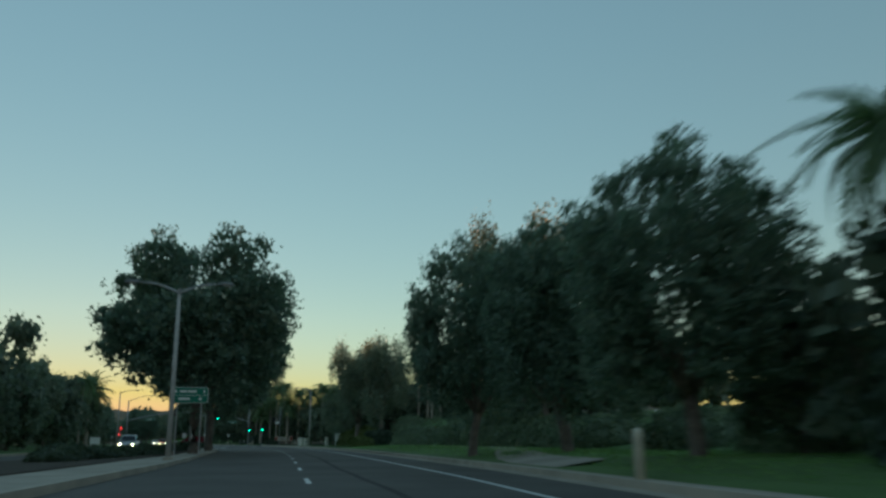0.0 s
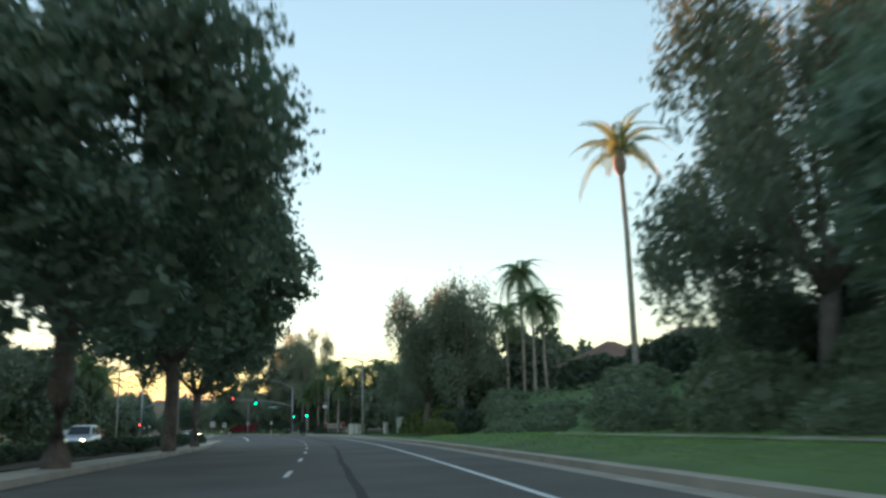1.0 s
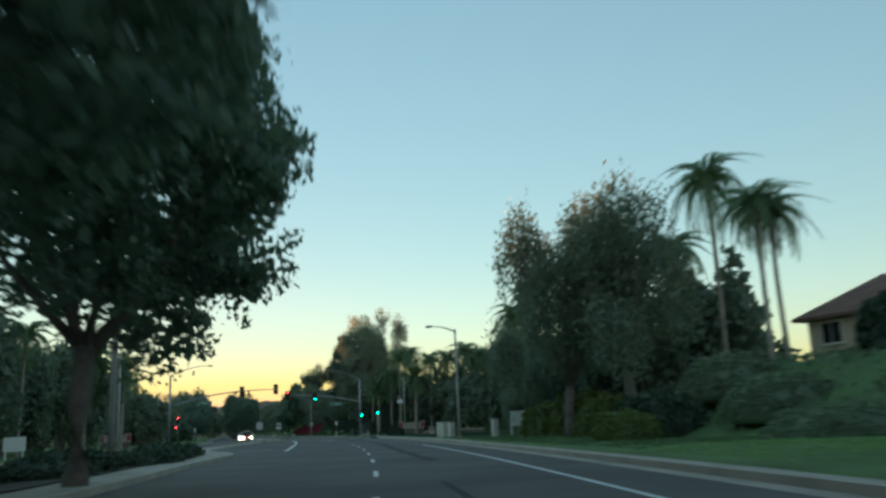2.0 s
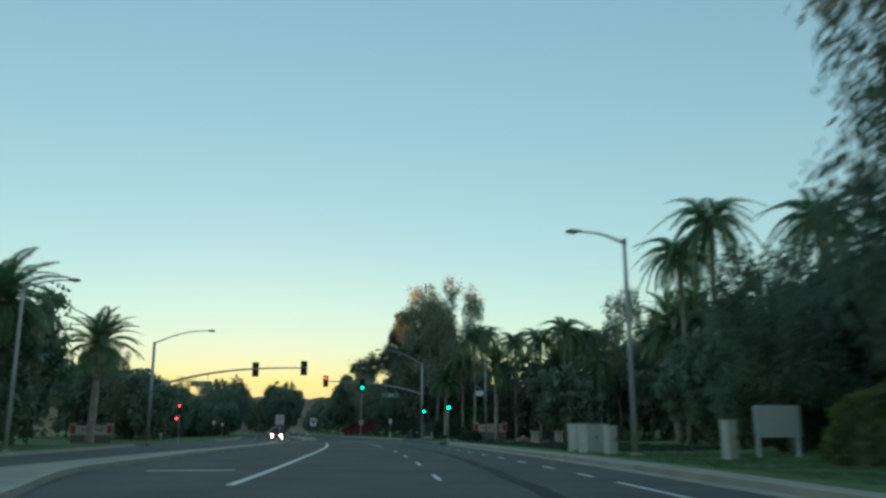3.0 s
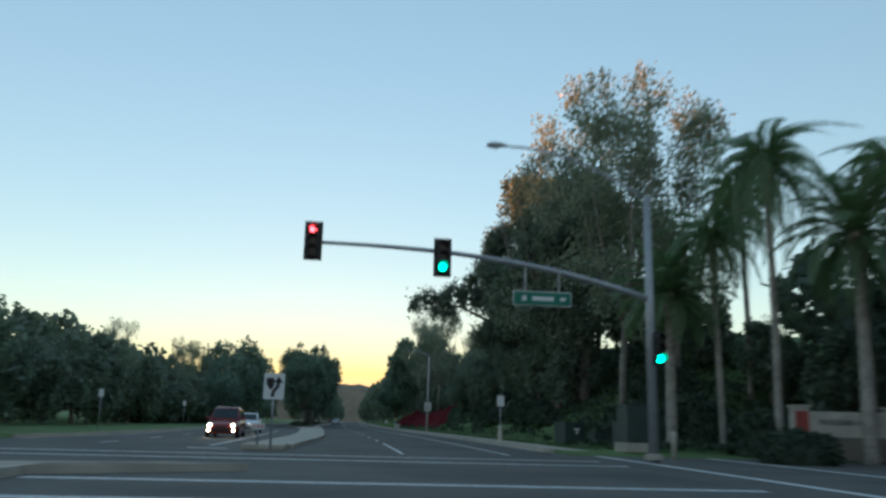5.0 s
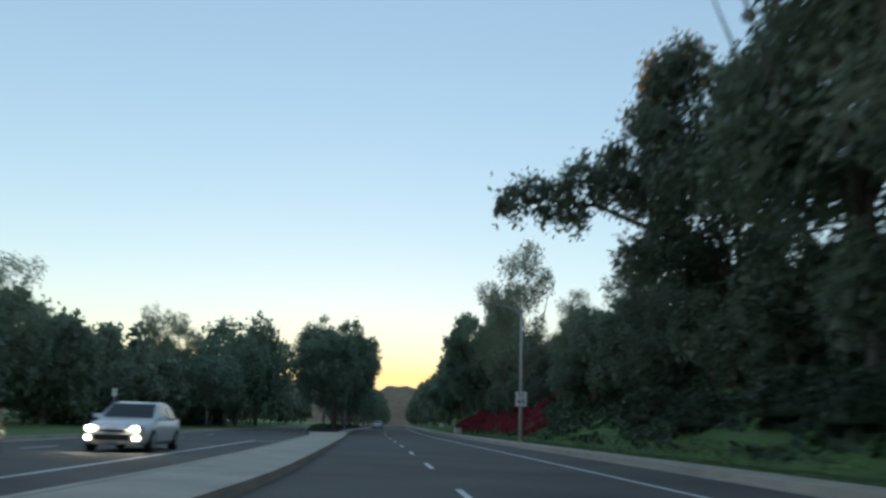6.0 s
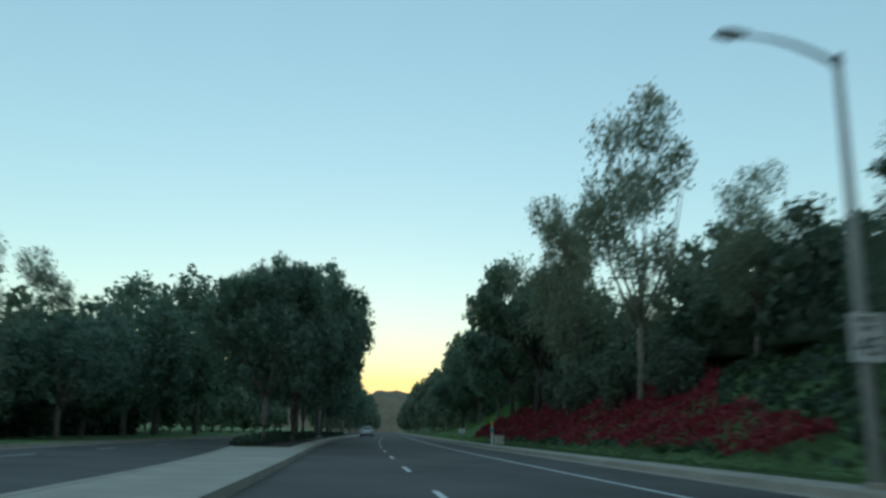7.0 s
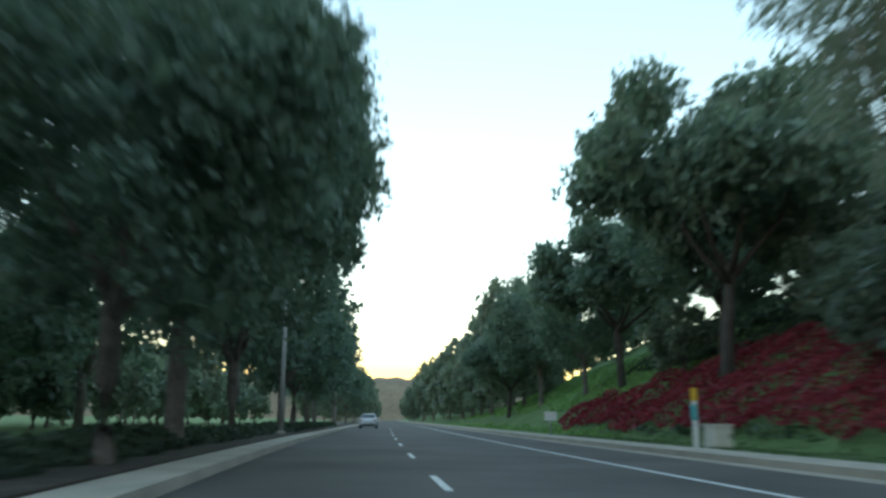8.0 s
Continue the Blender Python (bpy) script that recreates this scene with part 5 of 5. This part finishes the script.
# utility marker post and box in front of the red bank
mp = thing("utility_marker", facing(273.4, 8.0), "white plastic utility marker with yellow top and teal band", "marker post", "posts")
bm = bmesh.new()
box(bm, (0.15, 0.04, 1.7), (0, 0, 0.8), 0, 0.01)
part("post", bm, SIGN_WHITE, mp)
bm = bmesh.new()
box(bm, (0.17, 0.06, 0.36), (0, 0, 1.48), 0, 0.01)
part("cap", bm, YELLOW, mp, "yellow cap")
bm = bmesh.new()
box(bm, (0.165, 0.05, 0.42), (-0.03, -0.01, 0.98), 0, 0.01)
part("band", bm, TEAL, mp, "teal warning band")
cabinet(facing(273.0, 8.45, 15), 0.58, 0.5, 0.62, BEIGE, "small pale utility box beside the marker post", 1, None, False)

# drain inlet on the corner and valve lids
ig = thing("drain_inlet", facing(156.3, 6.0, 0, 0.005), "dark raised drain inlet by the kerb", "drain", "drains")
bm = bmesh.new()
box(bm, (0.75, 0.4, 0.12), (0, 0, 0.06), 0, 0.03)
part("frame", bm, TRIM_BLACK, ig)
for k in range(5):
    bm = bmesh.new()
    box(bm, (0.06, 0.34, 0.03), (-0.28 + 0.14 * k, 0, 0.13))
    part("bar", bm, STEEL, ig)


# ---- entrance walls with the estate's name ----
def estate_sign(m, label):
    ob = thing("entrance_sign", m, label, "sign", "entrance signs")
    bm = bmesh.new()
    box(bm, (3.8, 0.5, 0.85), (0, 0, -0.18), 0, 0.02)
    part("footing", bm, PLASTER_DARK, ob, "taupe plaster footing")
    bm = bmesh.new()
    box(bm, (2.9, 0.34, 0.95), (0, 0, 0.72), 0, 0.03)
    slab = part("name_slab", bm, STONE, ob, "pale stone slab")
    letters("MARINA HILLS", 0.34, Matrix.Translation((0, -0.18, 0.78)) @ UPRIGHT, SIGN_BLACK, slab, "lettering", 0.01)
    for x in (-1.75, 1.75):
        bm = bmesh.new()
        box(bm, (0.62, 0.5, 1.1), (x, 0, 0.8), 0, 0.02)
        pr = part("pier", bm, STONE, ob)
        bm = bmesh.new()
        box(bm, (0.50, 0.03, 0.8), (x, -0.255, 0.8))
        part("tile_panel", bm, BRICK_RED, pr, "red patterned panel")
        bm = bmesh.new()
        box(bm, (0.74, 0.62, 0.08), (x, 0, 1.38), 0, 0.02)
        part("cap", bm, STONE, pr)
    return ob


estate_sign(facing(182.5, 17.0, -10, 0.72), "pale stone entrance wall with dark lettering and red panels")
estate_sign(facing(176.0, -27.5, 15, 0.6), "pale stone entrance wall with dark lettering and red panels")


def pillar(m):
    ob = thing("pillar", m, "short pale stone pillar on the corner planting", "pillar", "corner pillars")
    bm = bmesh.new()
    box(bm, (0.62, 0.62, 0.14), (0, 0, 0.07), 0, 0.02)
    part("base", bm, STONE, ob)
    bm = bmesh.new()
    box(bm, (0.5, 0.5, 0.75), (0, 0, 0.51), 0, 0.02)
    part("shaft", bm, STONE, ob)
    bm = bmesh.new()
    box(bm, (0.7, 0.7, 0.1), (0, 0, 0.93), 0, 0.02)
    part("cap", bm, STONE, ob)
    return ob


for _y, _o in ((147.2, 11.4), (149.6, 14.0)):
    pillar(facing(_y, _o))
lw = thing("garden_wall", facing(150.5, 17.0, -55), "low taupe plaster wall round the corner planting", "wall", "corner pillars")
bm = bmesh.new()
box(bm, (4.2, 0.3, 0.5), (0, 0, 0.23), 0, 0.02)
part("wall_body", bm, PLASTER_DARK, lw)
bm = bmesh.new()
box(bm, (4.3, 0.42, 0.09), (0, 0, 0.52), 0, 0.02)
part("coping", bm, STONE, lw)
_rk = random.Random(9)
for _y, _o in ((155.4, 12.6), (154.2, 13.4), (156.6, 13.2)):
    rk = thing("boulder", facing(_y, _o, _rk.uniform(0, 180)), "rough tan boulder in the corner planting", "boulder", "boulders")
    bm = bmesh.new()
    bmesh.ops.create_icosphere(bm, subdivisions=3, radius=0.45)
    for v in bm.verts:
        v.co *= 1 + 0.35 * noise.noise(v.co * 2.1 + Vector((_y, _o, 0)))
        v.co.z = v.co.z * 0.75 + 0.18
    part("rock", bm, BOULDER, rk)
bed = thing("planting_bed", facing(155.0, 12.8, 0), "dark oval planting bed edged in pale concrete", "planting bed", "", "structure")
bm = bmesh.new()
tube(bm, [(0, 0, -0.05), (0, 0, 0.06)], [2.4, 2.4], 28)
part("soil", bm, SOIL, bed)
bm = bmesh.new()
_n = 40
_ri = [[bm.verts.new((r * math.cos(6.2832 * k / _n), r * math.sin(6.2832 * k / _n), z)) for k in range(_n)] for r, z in ((2.4, 0.0), (2.4, 0.1), (2.6, 0.1), (2.6, 0.0))]
for _p, _q in zip(_ri, _ri[1:]):
    for k in range(_n):
        bm.faces.new((_p[k], _p[(k + 1) % _n], _q[(k + 1) % _n], _q[k]))
part("edging", bm, CONCRETE_PALE, bed)


# ---- houses on the banks ----
def window(parent, x, y, z, w, h, turn=0.0):
    bm = bmesh.new()
    box(bm, (w + 0.16, 0.10, h + 0.16), (0, 0, 0))
    f = part("window", bm, PLASTER_WHITE, parent)
    f.matrix_basis = Matrix.Translation((x, y, z)) @ Matrix.Rotation(radians(turn), 4, "Z")
    for sx in (-0.5, 0.5):
        bm = bmesh.new()
        box(bm, (w / 2 - 0.05, 0.03, h), (sx * w / 2, -0.045, 0))
        part("pane", bm, GLASS_DARK, f)
    bm = bmesh.new()
    box(bm, (w + 0.3, 0.2, 0.07), (0, -0.05, -h / 2 - 0.1))
    part("sill", bm, PLASTER_WHITE, f)


def house(m, w, d, h, label, wall, wins=3, chimney=True, garage=False):
    ob = thing("house", m, label, "house", "houses")
    bm = bmesh.new()
    box(bm, (w, d, h), (0, 0, h / 2))
    part("wall", bm, wall, ob)
    bm = bmesh.new()
    e, r = 0.6, min(w, d) * 0.22
    a = [(-w / 2 - e, -d / 2 - e), (w / 2 + e, -d / 2 - e), (w / 2 + e, d / 2 + e), (-w / 2 - e, d / 2 + e)]
    lo = [bm.verts.new((x, y, h - 0.05)) for x, y in a]
    hi = [bm.verts.new((x, y, h + 0.12)) for x, y in a]
    k = (w - d) / 2 if w > d else 0.5
    rd = [bm.verts.new((-k, 0, h + 0.12 + r * 1.7)), bm.verts.new((k, 0, h + 0.12 + r * 1.7))]
    bm.faces.new(lo[::-1])
    for i in range(4):
        bm.faces.new((lo[i], lo[(i + 1) % 4], hi[(i + 1) % 4], hi[i]))
    bm.faces.new((hi[0], hi[1], rd[1], rd[0]))
    bm.faces.new((hi[1], hi[2], rd[1]))
    bm.faces.new((hi[2], hi[3], rd[0], rd[1]))
    bm.faces.new((hi[3], hi[0], rd[0]))
    rf = part("roof", bm, ROOF_TILE, ob, "red-brown tiled hip roof")
    if chimney:
        bm = bmesh.new()
        box(bm, (1.2, 0.9, 2.6), (-w * 0.22, 0.3, h + 1.2), 0, 0.03)
        part("chimney", bm, wall, rf)
    for i in range(wins):
        x = -w / 2 + w * (i + 0.5) / wins
        window(ob, x, -d / 2 - 0.02, h * 0.68, 1.4, 1.1)
    for i in range(2):
        window(ob, -w / 2 - 0.02, -d / 4 + d / 2 * i, h * 0.68, 1.2, 1.1, -90)
    return ob


house(facing(92.0, 35.0, 12), 11, 8, 2.5, "cream plaster house with tiled hip roof behind hedges", PLASTER)
house(facing(97.5, 29.5, 20), 7, 6, 2.6, "low cream plaster house wing with tiled roof", PLASTER, 2, False)
house(facing(78.0, 33.5, 5), 7, 6, 2.3, "white plaster house with tiled roof above the bank", PLASTER_WHITE, 3, False)
house(facing(281.0, 34.0, -20), 9, 8, 3.6, "white plaster house on top of the bank", PLASTER_WHITE, 3, False)
house(facing(212.0, -46.0, 10), 12, 9, 5.6, "cream plaster house among the trees", PLASTER, 3, True)
house(facing(152.0, 42.0, 0), 10, 8, 5.4, "white plaster house among the palms", PLASTER_WHITE, 3, False)


# ---- cars ----
def car(m, paint, label, lights=True, suv=False, tail=False, scale=1.0):
    """A saloon or a high estate, its nose towards -y."""
    ob = thing("car", m @ Matrix.Scale(scale, 4), label, "car", "cars")
    L, W = 4.7, 1.80
    belt = 0.98 if suv else 0.92
    roof = 1.68 if suv else 1.45
    # stations along the car: y, half width, sill height, shoulder height
    st = [(-2.35, 0.62, 0.34, 0.60), (-2.22, 0.80, 0.24, 0.70), (-1.7, 0.88, 0.20, 0.84), (-0.95, 0.90, 0.19, 0.93), (0.0, 0.90, 0.19, belt + 0.01), (1.2, 0.90, 0.19, belt + 0.03),
          (1.9, 0.88, 0.22, belt + (0.08 if suv else 0.04)), (2.25, 0.80, 0.28, belt), (2.35, 0.66, 0.40, 0.78)]
    bm = bmesh.new()
    rings = []
    for y, hw, z0, z1 in st:
        zm = z0 + (z1 - z0) * 0.55
        prof = [(-hw * 0.88, z0), (-hw * 0.98, z0 + 0.12), (-hw, zm), (-hw * 0.95, z1 - 0.06), (-hw * 0.84, z1), (0, z1 + 0.03), (hw * 0.84, z1), (hw * 0.95, z1 - 0.06), (hw, zm), (hw * 0.98, z0 + 0.12), (hw * 0.88, z0)]
        rings.append([bm.verts.new((x, y, z)) for x, z in prof])
    for a, b in zip(rings, rings[1:]):
        for i in range(len(a)):
            j = (i + 1) % len(a)
            bm.faces.new((a[i], a[j], b[j], b[i]))
    bm.faces.new(rings[0])
    bm.faces.new(rings[-1][::-1])
    body = part("body", bm, paint, ob, "", True)
    # cabin
    yb = 2.2 if suv else 1.75
    cab = [(-1.05, 0.80, belt + 0.0), (-0.35, 0.66, roof - 0.05), (0.25, 0.64, roof), (1.0 if not suv else 1.6, 0.64, roof - 0.04), (yb, 0.74, belt + 0.06)]
    bm = bmesh.new()
    rg = [[bm.verts.new((s * hw, y, z)) for s in (-1, 1)] for y, hw, z in cab]
    ft = [bm.verts.new((s * 0.82, y, belt - 0.03)) for y in (-1.1, yb + 0.05) for s in (-1, 1)]
    for a, b in zip(rg, rg[1:]):
        bm.faces.new((a[0], a[1], b[1], b[0]))
    for s in (0, 1):
        bm.faces.new([ft[s]] + [r[s] for r in rg] + [ft[2 + s]])
    bm.faces.new((ft[0], ft[1], rg[0][1], rg[0][0]))
    bm.faces.new((ft[2], ft[3], rg[-1][1], rg[-1][0]))
    bmesh.ops.bevel(bm, geom=[e for e in bm.edges], offset=0.04, segments=2, affect="EDGES")
    part("cabin", bm, paint, ob, "", True)

    def glass(name, pts, push):
        b2 = bmesh.new()
        b2.faces.new([b2.verts.new(Vector(p) + Vector(push)) for p in pts])
        part(name, b2, GLASS_DARK, ob)
    a, b = cab[0], cab[1]
    lerp = lambda p, q, t: tuple(p[i] + (q[i] - p[i]) * t for i in range(3))
    p0, p1 = lerp(a, b, 0.10), lerp(a, b, 0.92)
    glass("windscreen", [(-p0[1] + 0.06, p0[0], p0[2]), (p0[1] - 0.06, p0[0], p0[2]), (p1[1] - 0.05, p1[0], p1[2]), (-p1[1] + 0.05, p1[0], p1[2])], (0, -0.014, 0.014))
    a, b = cab[4], cab[3]
    p0, p1 = lerp(a, b, 0.12), lerp(a, b, 0.9)
    glass("rear_window", [(-p0[1] + 0.06, p0[0], p0[2]), (p0[1] - 0.06, p0[0], p0[2]), (p1[1] - 0.05, p1[0], p1[2]), (-p1[1] + 0.05, p1[0], p1[2])], (0, 0.014, 0.014))
    for s in (-1, 1):
        for y0, y1, t0, t1 in ((-0.78, 0.32, -0.28, 0.30), (0.42, 1.35 if not suv else 1.75, 0.40, 0.95 if not suv else 1.5)):
            glass("side_window", [(s * 0.80, y0, belt + 0.05), (s * 0.80, y1, belt + 0.05), (s * 0.68, t1, roof - 0.12), (s * 0.68, t0, roof - 0.12)], (s * 0.03, 0, 0))
    for y in (-1.42, 1.38):
        for s in (-1, 1):
            bm = bmesh.new()
            tube(bm, [(s * 0.70, y, 0.32), (s * 0.72, y, 0.32), (s * 0.90, y, 0.32), (s * 0.92, y, 0.32)], [0.27, 0.325, 0.325, 0.29], 20)
            w = part("wheel", bm, RUBBER, ob, "black tyre", True)
            bm = bmesh.new()
            tube(bm, [(s * 0.905, y, 0.32), (s * 0.93, y, 0.32)], [0.21, 0.19], 16)
            part("rim", bm, RIM, w, "alloy rim")
    for s in (-1, 1):
        bm = bmesh.new()
        box(bm, (0.36, 0.2, 0.15), (s * 0.62, -2.20, 0.66), s * radians(-18), 0.03)
        h = part("headlight", bm, LENS, ob, "clear headlamp")
        if lights:
            bm = bmesh.new()
            bmesh.ops.create_uvsphere(bm, u_segments=10, v_segments=6, radius=0.075)
            bmesh.ops.translate(bm, verts=bm.verts, vec=(s * 0.62, -2.29, 0.66))
            part("bulb", bm, HEADLIGHT, h, "lit headlamp", True)
            bm = bmesh.new()
            bmesh.ops.create_uvsphere(bm, u_segments=10, v_segments=6, radius=0.055)
            bmesh.ops.translate(bm, verts=bm.verts, vec=(s * 0.66, -2.30, 0.40))
            part("fog_light", bm, HEADLIGHT, ob, "lit fog lamp", True)
        bm = bmesh.new()
        box(bm, (0.30, 0.12, 0.16), (s * 0.62, 2.27, 0.80), 0, 0.03)
        part("tail_light", bm, TAIL, ob, "red tail lamp")
        bm = bmesh.new()
        box(bm, (0.2, 0.12, 0.13), (s * 0.98, -0.72, belt + 0.08), 0, 0.03)
        part("mirror", bm, paint, ob)
    bm = bmesh.new()
    box(bm, (1.0, 0.06, 0.16), (0, -2.34, 0.42), 0, 0.02)
    part("grille", bm, TRIM_BLACK, ob)
    bm = bmesh.new()
    box(bm, (0.66, 0.05, 0.07), (0, -2.37, 0.60), 0, 0.02)
    part("upper_grille", bm, TRIM_BLACK, ob)
    bm = bmesh.new()
    box(bm, (0.4, 0.02, 0.14), (0, 2.36, 0.66))
    part("rear_plate", bm, SIGN_WHITE, ob)
    bm = bmesh.new()
    box(bm, (1.5, 0.1, 0.14), (0, 2.33, 0.36), 0, 0.03)
    part("rear_bumper", bm, TRIM_BLACK, ob)
    return ob


def on_road(y, off, turn=0.0):
    return Matrix.Translation(at(y, off, 0.0)) @ Matrix.Rotation(radians(heading(y) + turn), 4, "Z")


car(on_road(211.8, -8.7), CAR_WHITE, "white saloon car with headlamps lit")
car(on_road(199.6, -8.6), CAR_RED, "dark red car with headlamps lit", True, True)
car(on_road(330.0, -2.2, 180), CAR_WHITE, "white saloon car seen from behind", False)
car(on_road(86.0, -15.2), CAR_SILVER, "silver estate car with headlamps lit", True, True)
